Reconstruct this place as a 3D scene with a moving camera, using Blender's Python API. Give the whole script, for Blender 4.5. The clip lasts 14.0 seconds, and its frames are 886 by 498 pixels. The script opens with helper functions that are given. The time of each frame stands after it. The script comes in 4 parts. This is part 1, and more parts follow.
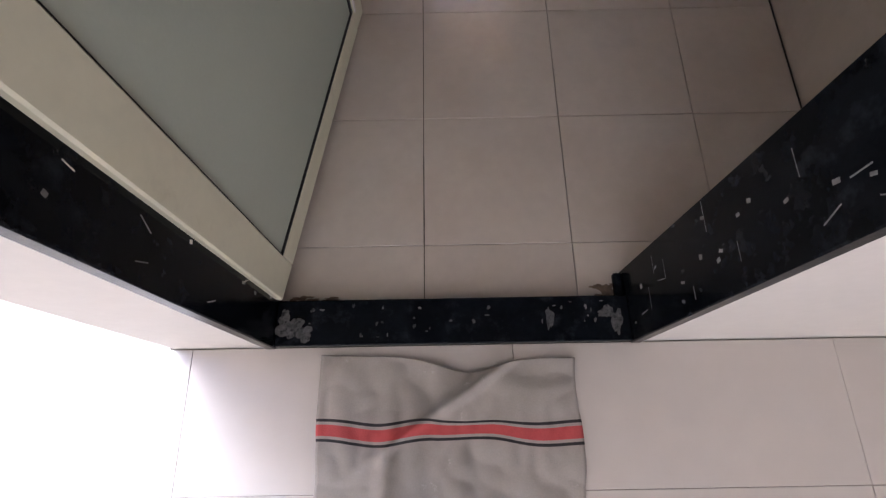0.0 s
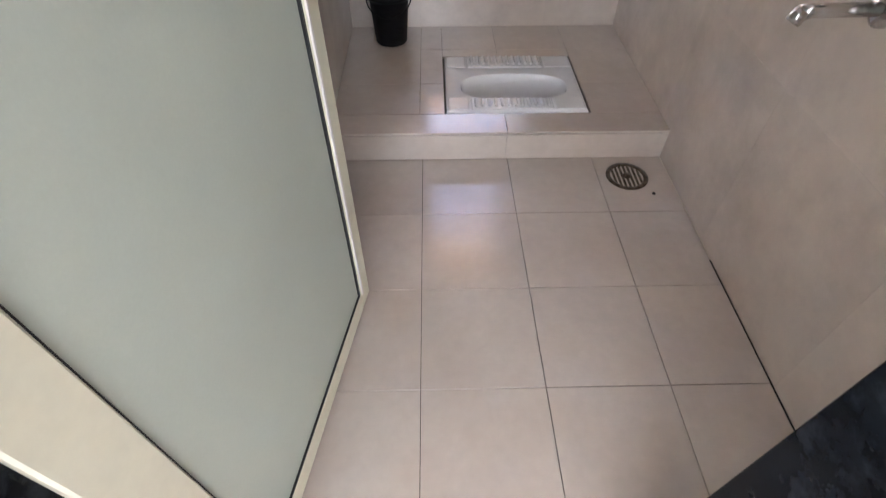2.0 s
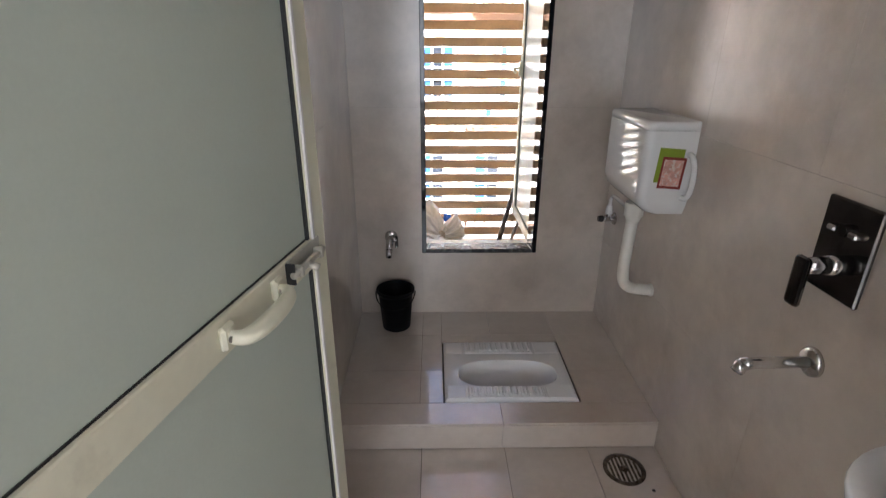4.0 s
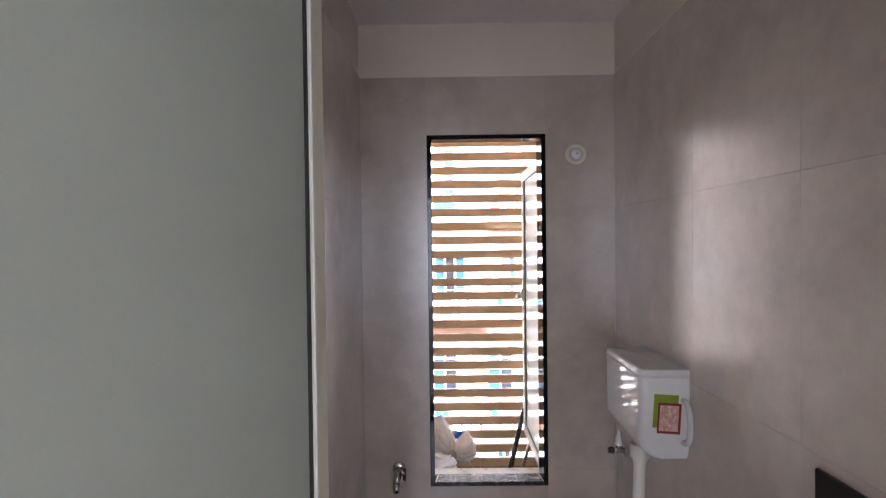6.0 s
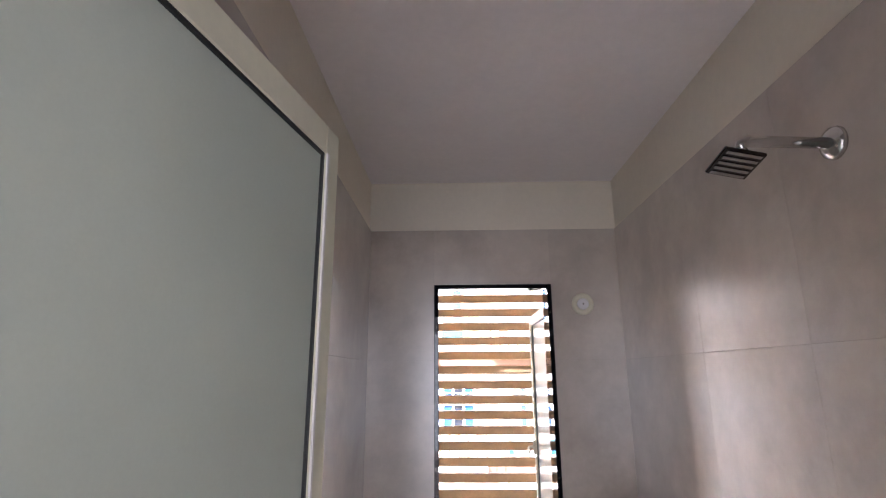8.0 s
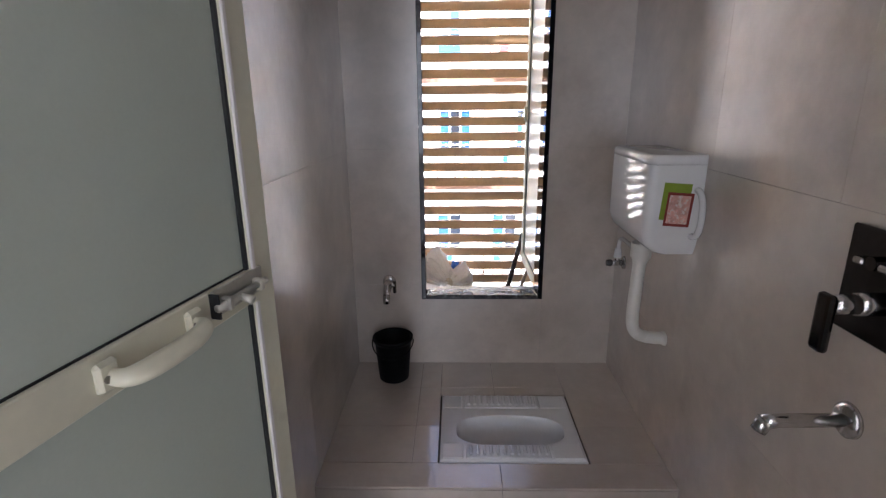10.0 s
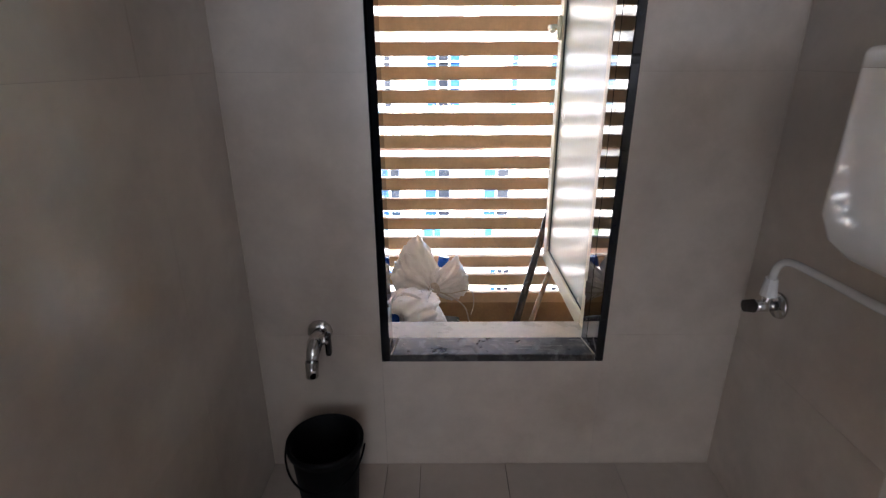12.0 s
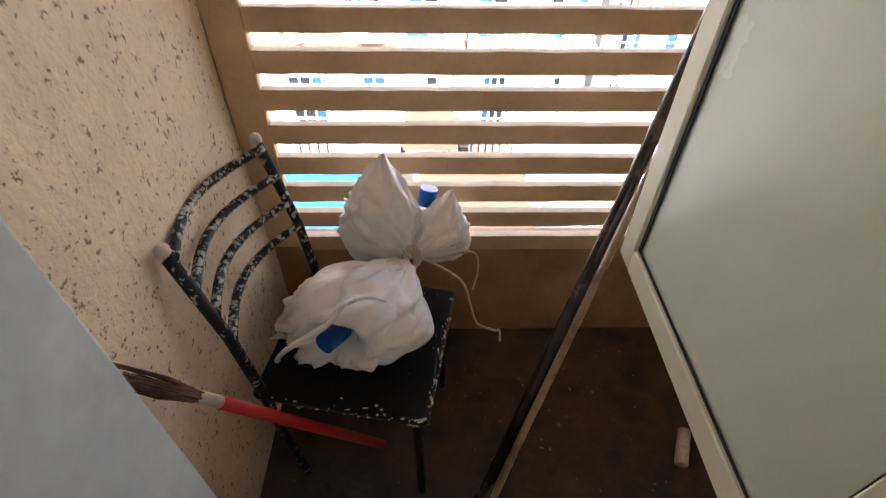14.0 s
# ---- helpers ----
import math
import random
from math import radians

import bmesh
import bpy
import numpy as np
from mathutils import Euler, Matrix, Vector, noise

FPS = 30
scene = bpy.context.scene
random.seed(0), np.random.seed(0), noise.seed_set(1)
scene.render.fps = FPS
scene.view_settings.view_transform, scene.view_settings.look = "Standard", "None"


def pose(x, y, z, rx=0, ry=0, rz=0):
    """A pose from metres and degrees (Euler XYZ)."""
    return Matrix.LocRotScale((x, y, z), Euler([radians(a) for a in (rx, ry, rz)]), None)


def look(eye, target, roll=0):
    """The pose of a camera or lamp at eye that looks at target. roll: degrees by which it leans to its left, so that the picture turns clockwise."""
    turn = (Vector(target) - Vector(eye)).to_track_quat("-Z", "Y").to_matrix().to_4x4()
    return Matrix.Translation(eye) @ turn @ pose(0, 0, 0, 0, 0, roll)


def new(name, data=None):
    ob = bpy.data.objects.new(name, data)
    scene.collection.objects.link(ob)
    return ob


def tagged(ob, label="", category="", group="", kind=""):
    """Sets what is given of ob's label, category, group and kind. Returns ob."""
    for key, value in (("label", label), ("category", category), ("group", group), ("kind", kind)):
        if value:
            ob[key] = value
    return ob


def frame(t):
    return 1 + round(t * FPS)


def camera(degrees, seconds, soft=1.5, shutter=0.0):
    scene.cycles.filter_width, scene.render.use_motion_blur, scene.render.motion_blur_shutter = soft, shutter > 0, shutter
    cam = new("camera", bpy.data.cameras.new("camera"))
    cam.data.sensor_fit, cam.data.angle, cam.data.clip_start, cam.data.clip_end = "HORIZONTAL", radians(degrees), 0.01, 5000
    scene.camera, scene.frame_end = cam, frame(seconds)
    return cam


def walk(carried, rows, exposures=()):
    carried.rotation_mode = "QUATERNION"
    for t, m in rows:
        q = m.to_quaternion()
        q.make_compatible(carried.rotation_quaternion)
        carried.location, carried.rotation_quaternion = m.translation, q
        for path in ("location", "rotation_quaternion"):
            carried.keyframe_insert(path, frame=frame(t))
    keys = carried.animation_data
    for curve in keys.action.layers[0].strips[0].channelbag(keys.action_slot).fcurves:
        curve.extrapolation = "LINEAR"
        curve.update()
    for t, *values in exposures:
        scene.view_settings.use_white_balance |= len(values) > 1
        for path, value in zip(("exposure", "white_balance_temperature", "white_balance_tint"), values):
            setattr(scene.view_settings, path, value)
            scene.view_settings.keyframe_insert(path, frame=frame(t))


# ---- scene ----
cam = camera(82.8, 14.0, soft=1.2, shutter=0.2)
PATH = [
    (0, (0.04, -0.058, 0.959), (0.036, 0.608, -0.927), -1.4),
    (0.5, (0.041, -0.037, 0.985), (0.048, 0.758, -0.85), -0.5),
    (1, (0.042, -0.018, 1.014), (0.056, 0.937, -0.743), -0.3),
    (1.5, (0.043, 0.007, 1.062), (0.062, 1.125, -0.502), -0.4),
    (2, (0.04, 0.037, 1.115), (0.069, 1.322, -0.314), 0.1),
    (2.5, (0.034, 0.05, 1.173), (0.067, 1.504, -0.085), 0.2),
    (3, (0.04, 0.05, 1.23), (0.07, 1.633, 0.138), 0.2),
    (3.5, (0.044, 0.052, 1.287), (0.078, 1.739, 0.365), 0.4),
    (4, (0.048, 0.053, 1.355), (0.081, 1.835, 0.631), 0.2),
    (4.2, (0.044, 0.052, 1.379), (0.08, 1.861, 0.726), 0.1),
    (6.3, (0.085, -0.049, 1.595), (0.059, 1.872, 1.676), -0.5),
    (6.5, (0.087, -0.054, 1.619), (0.059, 1.863, 1.77), -0.3),
    (7, (0.086, -0.064, 1.663), (0.055, 1.834, 1.973), -0.4),
    (7.5, (0.088, -0.07, 1.694), (0.049, 1.8, 2.138), -0.5),
    (8, (0.087, -0.049, 1.65), (0.043, 1.817, 2.112), -0.3),
    (8.5, (0.093, -0.025, 1.562), (0.048, 1.872, 1.873), -0.1),
    (9, (0.129, -0.005, 1.435), (0.074, 1.917, 1.43), -0.2),
    (9.2, (0.143, 0.003, 1.392), (0.084, 1.919, 1.232), -0.5),
    (11.5, (0.135, 0.855, 1.186), (0.122, 2.656, 0.512), 0.1),
    (12, (0.142, 1.206, 1.129), (0.140, 3.012, 0.450), -0.2),
    (12.5, (0.155, 1.545, 1.112), (0.155, 3.315, 0.345), -0.7),
    (13, (0.177, 1.898, 1.136), (0.186, 3.618, 0.222), -0.4),
    (13.5, (0.172, 2.161, 1.136), (0.174, 3.813, 0.086), 0.0),
    (14, (0.153, 2.349, 1.094), (0.195, 3.767, -0.255), 1.0),
]
EXPOSURES = [(0.0, 3.35, 6000, 17), (0.6, 3.75, 5950, 16), (1.0, 3.92, 5900, 14), (1.5, 4.42, 5750, 13), (2.2, 4.75, 5800, 12), (3.2, 4.45, 5900, 8), (4.2, 3.9, 5800, 11), (6.3, 3.8, 5650, 18), (7.5, 4.1, 5700, 18), (8.5, 3.97, 5700, 18), (9.2, 3.55, 5550, 17), (11.5, 3.85, 5750, 11), (12.5, 3.3, 5600, 18), (13.0, 3.2, 5600, 20), (13.5, 3.2, 5800, 18), (14.0, 3.2, 5950, 10)]
walk(cam, [(t, look(e, g, r)) for t, e, g, r in PATH], EXPOSURES)

# ---- light: sky, sun, daylight from the balcony opening, an added fill in the hall ----
SUN = Vector((-0.45, -0.62, 0.64)).normalized()
world = bpy.data.worlds.new("world")
scene.world = world
world.use_nodes = True
wn = world.node_tree.nodes
sky = wn.new("ShaderNodeTexSky")
sky.sky_type = "NISHITA"
sky.sun_disc = False
sky.sun_elevation = math.asin(SUN.z)
sky.sun_rotation = math.atan2(SUN.x, SUN.y)
world.node_tree.links.new(sky.outputs[0], wn["Background"].inputs[0])
wn["Background"].inputs[1].default_value = 0.15

sun = new("sun", bpy.data.lights.new("sun", "SUN"))
sun.data.energy, sun.data.angle, sun.data.color = 5.0, radians(0.5), (1.0, 0.95, 0.88)
sun.matrix_world = look(tuple(SUN * 30), (0, 0, 0))


def area_lamp(name, eye, target, w, h, watts, color):
    ob = new(name, bpy.data.lights.new(name, "AREA"))
    ob.data.shape, ob.data.size, ob.data.size_y = "RECTANGLE", w, h
    ob.data.energy, ob.data.color = watts, color
    ob.matrix_world = look(eye, target)
    return ob


# unseen fill lamp added in the hall; the wall behind it has no window
area_lamp("hall_fill_light", (-0.3, -2.85, 1.4), (-0.3, 0.0, 1.2), 3.2, 1.6, 3.7, (0.96, 0.98, 1.0))
area_lamp("balcony_door_light", (-1.05, 1.0, 1.5), (-0.95, 0.0, 0.3), 0.9, 1.2, 15, (0.93, 0.96, 1.0))

# ---- materials ----


def material(name, base, rough=0.5, metal=0.0, var=0.15, scale=6.0, fine=60.0, bump=0.1, bump_scale=None,
             stain=None, stain_scale=3.0, stain_lo=0.55, stain_hi=0.75, rough_var=0.1, island=0.0, spec=0.5, coat=0.0, coat_rough=0.03, detail=6.0):
    """A surface with broad and fine variation, optional stains of another colour, and relief."""
    m = bpy.data.materials.new(name)
    m.use_nodes = True
    n, l = m.node_tree.nodes, m.node_tree.links
    b = n["Principled BSDF"]
    tc = n.new("ShaderNodeTexCoord")
    geo = n.new("ShaderNodeNewGeometry")
    pos = geo.outputs["Position"]

    def noise_tex(sc, det=detail, ro=0.55):
        t = n.new("ShaderNodeTexNoise")
        t.inputs["Scale"].default_value, t.inputs["Detail"].default_value, t.inputs["Roughness"].default_value = sc, det, ro
        l.new(pos, t.inputs["Vector"])
        return t.outputs["Fac"]

    def remap(v, a, c, lo, hi):
        t = n.new("ShaderNodeMapRange")
        t.inputs[1].default_value, t.inputs[2].default_value = a, c
        t.inputs[3].default_value, t.inputs[4].default_value = lo, hi
        l.new(v, t.inputs[0])
        return t.outputs[0]

    def mix(fac, a, c, kind="MIX"):
        t = n.new("ShaderNodeMix")
        t.data_type, t.blend_type = "RGBA", kind
        for sock, v in ((t.inputs[0], fac), (t.inputs[6], a), (t.inputs[7], c)):
            if hasattr(v, "links"):
                l.new(v, sock)
            else:
                sock.default_value = v
        return t.outputs[2]

    broad, tiny = noise_tex(scale), noise_tex(fine, 4.0)
    lo = tuple(c * (1 - var) for c in base) + (1,)
    hi = tuple(min(1, c * (1 + var)) for c in base) + (1,)
    col = mix(remap(broad, 0.3, 0.7, 0, 1), lo, hi)
    g = remap(tiny, 0.3, 0.7, 1 - var * 0.4, 1 + var * 0.4)
    col = mix(1.0, col, g, "MULTIPLY")
    if stain:
        s = noise_tex(stain_scale, min(8.0, detail + 2.0), 0.65)
        col = mix(remap(s, stain_lo, stain_hi, 0, 1), col, tuple(stain) + (1,))
    if island:
        oi = n.new("ShaderNodeObjectInfo")
        col = mix(1.0, col, remap(oi.outputs["Random"], 0, 1, 1 - island, 1 + island), "MULTIPLY")
    l.new(col, b.inputs["Base Color"])
    l.new(remap(broad, 0.3, 0.7, max(0.02, rough - rough_var), min(1, rough + rough_var)), b.inputs["Roughness"])
    b.inputs["Metallic"].default_value = metal
    b.inputs["Specular IOR Level"].default_value = spec
    b.inputs["Coat Weight"].default_value = coat
    b.inputs["Coat Roughness"].default_value = coat_rough
    b.inputs["Coat IOR"].default_value = 1.8
    if bump:
        bp = n.new("ShaderNodeBump")
        bp.inputs["Strength"].default_value, bp.inputs["Distance"].default_value = bump, 0.004
        l.new(noise_tex(bump_scale or fine, 5.0), bp.inputs["Height"])
        l.new(bp.outputs[0], b.inputs["Normal"])
    return m


M = dict(
    wall_tile=material("wall_tile", (0.55, 0.475, 0.395), 0.34, coat=1.0, coat_rough=0.27, spec=0.8, rough_var=0.05, var=0.13, scale=2.5, fine=14, bump=0.03, bump_scale=9, stain=(0.37, 0.30, 0.24), stain_scale=3.2, stain_lo=0.42, stain_hi=0.78, island=0.04),
    floor_tile=material("floor_tile", (0.55, 0.482, 0.415), 0.30, coat=1.0, coat_rough=0.10, spec=0.6, rough_var=0.02, var=0.10, scale=1.7, fine=30, bump=0.02, bump_scale=5, stain=(0.42, 0.335, 0.26), stain_scale=2.2, stain_lo=0.42, stain_hi=0.90, island=0.05, detail=3.0),
    grout=material("grout", (0.10, 0.085, 0.07), 0.9, var=0.3, scale=12, fine=90, bump=0.3),
    wall_grout=material("wall_grout", (0.38, 0.33, 0.28), 0.9, var=0.15, scale=12, fine=90, bump=0.2),
    granite=material("granite", (0.004, 0.005, 0.007), 0.10, spec=0.08, var=0.5, scale=20, fine=120, bump=0.05, stain=(0.034, 0.038, 0.045), stain_scale=26, stain_lo=0.54, stain_hi=0.85, rough_var=0.04),
    dusty_granite=material("dusty_granite", (0.035, 0.034, 0.034), 0.24, spec=0.4, var=0.4, scale=16, fine=120, bump=0.06, stain=(0.17, 0.16, 0.15), stain_scale=22, stain_lo=0.5, stain_hi=0.75, rough_var=0.08),
    polished_granite=material("polished_granite", (0.004, 0.005, 0.007), 0.03, spec=0.5, var=0.5, scale=20, fine=120, bump=0.0, stain=(0.03, 0.033, 0.04), stain_scale=40, stain_lo=0.6, stain_hi=0.85, rough_var=0.01),
    upper_paint=material("upper_paint", (0.76, 0.69, 0.565), 0.8, var=0.05, scale=2, fine=50, bump=0.08, bump_scale=80),
    white_paint=material("white_paint", (0.74, 0.70, 0.66), 0.75, var=0.05, scale=2, fine=50, bump=0.08, bump_scale=80),
    hall_paint=material("hall_paint", (0.56, 0.52, 0.48), 0.75, var=0.05, scale=2, fine=50, bump=0.08, bump_scale=80),
    ceiling_paint=material("ceiling_paint", (0.87, 0.81, 0.775), 0.85, var=0.05, scale=1.5, fine=40, bump=0.08, bump_scale=60),
    cream=material("cream", (0.68, 0.645, 0.49), 0.38, var=0.06, scale=5, fine=60, bump=0.03, stain=(0.50, 0.45, 0.33), stain_scale=9, stain_lo=0.62, stain_hi=0.85),
    panel=material("panel", (0.48, 0.52, 0.44), 0.36, var=0.04, scale=3, fine=200, bump=0.04, bump_scale=300, rough_var=0.04),
    sash_panel=material("sash_panel", (0.58, 0.61, 0.52), 0.24, var=0.04, scale=3, fine=200, bump=0.03, bump_scale=200, rough_var=0.04),
    gasket=material("gasket", (0.012, 0.012, 0.012), 0.5, var=0.2, bump=0.0),
    ceramic=material("ceramic", (0.78, 0.77, 0.76), 0.12, var=0.03, scale=5, fine=40, bump=0.0, rough_var=0.04, stain=(0.6, 0.57, 0.52), stain_scale=11, stain_lo=0.64, stain_hi=0.9),
    plastic=material("plastic", (0.74, 0.73, 0.71), 0.09, var=0.03, scale=6, fine=50, bump=0.02, rough_var=0.02),
    pipe_plastic=material("pipe_plastic", (0.72, 0.69, 0.62), 0.3, var=0.05, scale=8, fine=50, bump=0.02),
    chrome=material("chrome", (0.62, 0.61, 0.60), 0.14, metal=1.0, var=0.08, scale=20, fine=120, bump=0.02, rough_var=0.08),
    black_post=material("black_post", (0.010, 0.010, 0.010), 0.5, spec=0.3, var=0.3, scale=30, fine=150, bump=0.3, stain=(0.52, 0.48, 0.42), stain_scale=46, stain_lo=0.575, stain_hi=0.60),
    black_leg=material("black_leg", (0.010, 0.010, 0.010), 0.5, spec=0.3, var=0.3, scale=30, fine=150, bump=0.3, stain=(0.50, 0.46, 0.40), stain_scale=40, stain_lo=0.66, stain_hi=0.69),
    dull_metal=material("dull_metal", (0.50, 0.48, 0.41), 0.42, metal=0.5, var=0.12, scale=24, fine=120, bump=0.05),
    grimy_steel=material("grimy_steel", (0.13, 0.105, 0.08), 0.38, metal=0.8, var=0.35, scale=40, fine=140, bump=0.3, stain=(0.03, 0.022, 0.016), stain_scale=50, stain_lo=0.45, stain_hi=0.65),
    steel=material("steel", (0.30, 0.27, 0.24), 0.35, metal=1.0, var=0.25, scale=30, fine=120, bump=0.1),
    dark_chrome=material("dark_chrome", (0.10, 0.095, 0.095), 0.12, metal=1.0, var=0.2, scale=9, fine=80, bump=0.02, rough_var=0.06),
    black_plastic=material("black_plastic", (0.004, 0.004, 0.0045), 0.55, spec=0.12, var=0.2, bump=0.05),
    black_enamel=material("black_enamel", (0.010, 0.010, 0.010), 0.5, spec=0.3, var=0.3, scale=30, fine=150, bump=0.3, stain=(0.50, 0.46, 0.40), stain_scale=60, stain_lo=0.525, stain_hi=0.55),
    black_rexine=material("black_rexine", (0.006, 0.0055, 0.0055), 0.5, spec=0.12, var=0.3, scale=18, fine=150, bump=0.25, stain=(0.42, 0.40, 0.36), stain_scale=44, stain_lo=0.66, stain_hi=0.69),
    grime=material("grime", (0.16, 0.115, 0.08), 0.9, var=0.35, scale=40, fine=160, bump=0.3),
    thin_cement=material("thin_cement", (0.075, 0.072, 0.07), 0.8, var=0.5, scale=90, fine=260, bump=0.4, stain=(0.01, 0.011, 0.012), stain_scale=120, stain_lo=0.5, stain_hi=0.62),
    cement=material("cement", (0.17, 0.16, 0.15), 0.85, var=0.35, scale=60, fine=220, bump=0.4),
    splash=material("splash", (0.55, 0.50, 0.43), 0.85, var=0.15, scale=40, fine=160, bump=0.5),
    plaster=material("plaster", (0.74, 0.57, 0.385), 0.92, var=0.10, scale=5, fine=90, bump=1.0, bump_scale=55, stain=(0.25, 0.155, 0.09), stain_scale=58, stain_lo=0.585, stain_hi=0.64),
    louver=material("louver", (0.60, 0.41, 0.245), 0.88, var=0.12, scale=7, fine=70, bump=0.4, bump_scale=70, stain=(0.30, 0.19, 0.11), stain_scale=9, stain_lo=0.66, stain_hi=0.8, island=0.04),
    dirty_louver=material("dirty_louver", (0.40, 0.25, 0.13), 0.92, var=0.2, scale=6, fine=70, bump=0.4, stain=(0.22, 0.13, 0.07), stain_scale=4, stain_lo=0.42, stain_hi=0.75),
    dirty_floor=material("dirty_floor", (0.070, 0.042, 0.025), 0.95, var=0.35, scale=9, fine=80, bump=0.7, bump_scale=45, stain=(0.014, 0.009, 0.006), stain_scale=5, stain_lo=0.5, stain_hi=0.68),
    marble=material("marble", (0.74, 0.77, 0.77), 0.35, var=0.12, scale=9, fine=60, bump=0.05, stain=(0.58, 0.62, 0.63), stain_scale=12, stain_lo=0.5, stain_hi=0.8),
    sill_stone=material("sill_stone", (0.62, 0.57, 0.50), 0.32, var=0.12, scale=12, fine=70, bump=0.1, stain=(0.42, 0.38, 0.33), stain_scale=14, stain_lo=0.6, stain_hi=0.8),
    bag=material("bag", (0.76, 0.73, 0.71), 0.30, var=0.04, scale=10, fine=60, bump=0.10, bump_scale=22, rough_var=0.08),
    blue_plastic=material("blue_plastic", (0.01, 0.09, 0.42), 0.3, var=0.1, bump=0.02),
    cord=material("cord", (0.55, 0.47, 0.38), 0.8, var=0.15, scale=60, bump=0.2),
    brown_pole=material("brown_pole", (0.038, 0.022, 0.016), 0.22, var=0.4, scale=14, fine=90, bump=0.15, stain=(0.11, 0.075, 0.05), stain_scale=20, stain_lo=0.6, stain_hi=0.8),
    pale_pole=material("pale_pole", (0.30, 0.22, 0.15), 0.3, var=0.25, scale=14, fine=90, bump=0.1),
    red_pole=material("red_pole", (0.48, 0.016, 0.012), 0.4, var=0.15, scale=20, fine=90, bump=0.1, stain=(0.5, 0.42, 0.32), stain_scale=38, stain_lo=0.68, stain_hi=0.72),
    straw=material("straw", (0.13, 0.07, 0.05), 0.9, var=0.4, scale=30, bump=0.3),
    cloth=material("cloth", (0.30, 0.27, 0.245), 0.95, var=0.10, scale=14, fine=320, bump=0.2, bump_scale=420, stain=(0.46, 0.43, 0.40), stain_scale=22, stain_lo=0.66, stain_hi=0.74),
    cloth_red=material("cloth_red", (0.40, 0.06, 0.06), 0.95, var=0.12, scale=20, fine=320, bump=0.2, bump_scale=420),
    cloth_black=material("cloth_black", (0.02, 0.018, 0.02), 0.95, var=0.2, scale=20, fine=320, bump=0.2, bump_scale=420),
    hall_tile=material("hall_tile", (0.50, 0.455, 0.415), 0.22, var=0.04, rough_var=0.02, scale=1.3, fine=20, bump=0.02, bump_scale=8),
    hall_grout=material("hall_grout", (0.42, 0.37, 0.33), 0.9, var=0.1),
    paper_green=material("paper_green", (0.22, 0.30, 0.02), 0.6, var=0.15, bump=0.05),
    paper_pink=material("paper_pink", (0.62, 0.33, 0.27), 0.6, var=0.25, scale=60, fine=160, bump=0.05, stain=(0.70, 0.60, 0.54), stain_scale=70, stain_lo=0.5, stain_hi=0.6),
    paper_red=material("paper_red", (0.22, 0.03, 0.02), 0.6, var=0.15, bump=0.0),
    facade=material("facade", (0.62, 0.57, 0.50), 0.9, var=0.1, scale=0.6, fine=6, bump=0.2, bump_scale=4, stain=(0.45, 0.40, 0.33), stain_scale=0.5, stain_lo=0.55, stain_hi=0.8),
    facade_band=material("facade_band", (0.11, 0.055, 0.03), 0.9, var=0.15, scale=0.8, fine=6, bump=0.2),
    window_blue=material("window_blue", (0.015, 0.045, 0.13), 0.15, var=0.3, scale=1, bump=0.0),
    window_pale=material("window_pale", (0.16, 0.24, 0.34), 0.2, var=0.3, scale=1, bump=0.0),
    window_dark=material("window_dark", (0.01, 0.012, 0.016), 0.15, var=0.3, scale=1, bump=0.0),
    shed_blue=material("shed_blue", (0.01, 0.13, 0.24), 0.5, var=0.15, scale=1, fine=8, bump=0.1),
    tarp_green=material("tarp_green", (0.025, 0.09, 0.02), 0.7, var=0.2, scale=1, bump=0.1),
    laundry_red=material("laundry_red", (0.2, 0.03, 0.025), 0.9, var=0.2, scale=2, bump=0.1),
    earth=material("earth", (0.40, 0.355, 0.29), 0.95, var=0.25, scale=0.4, fine=4, bump=0.3),
)

# creased film of the carrier bag: sharp folds over the soft relief
bn, bl = M["bag"].node_tree.nodes, M["bag"].node_tree.links
fold = bn.new("ShaderNodeTexNoise")
fold.noise_type = "RIDGED_MULTIFRACTAL"
fold.inputs["Scale"].default_value, fold.inputs["Detail"].default_value = 7.0, 2.5
bl.new(bn["Geometry"].outputs["Position"], fold.inputs["Vector"])
crease = bn.new("ShaderNodeBump")
crease.inputs["Strength"].default_value, crease.inputs["Distance"].default_value = 0.9, 0.02
bl.new(fold.outputs["Fac"], crease.inputs["Height"])
bl.new(crease.outputs[0], bn["Bump"].inputs["Normal"])

# ---- mesh helpers ----


def mesh_from(name, bm, mat, smooth=False):
    me = bpy.data.meshes.new(name)
    bm.normal_update()
    bm.to_mesh(me)
    bm.free()
    for m in (mat if isinstance(mat, (list, tuple)) else (mat,)):
        me.materials.append(M[m])
    if smooth:
        me.shade_smooth()
    return me


def part(name, bm, mat, parent, label="", smooth=False):
    ob = new(name, mesh_from(name, bm, mat, smooth))
    if parent is not None:
        ob.parent = parent
        ob.matrix_parent_inverse = parent.matrix_basis.inverted()
    return tagged(ob, label)


def thing(name, label, category, at=(0, 0, 0), group="", kind=""):
    ob = new(name)
    ob.empty_display_size = 0.05
    ob.matrix_basis = Matrix.Translation(at)
    return tagged(ob, label, category, group, kind)


def solo(name, bm, mat, label, category, kind="", smooth=False, group=""):
    return tagged(new(name, mesh_from(name, bm, mat, smooth)), label, category, group, kind)


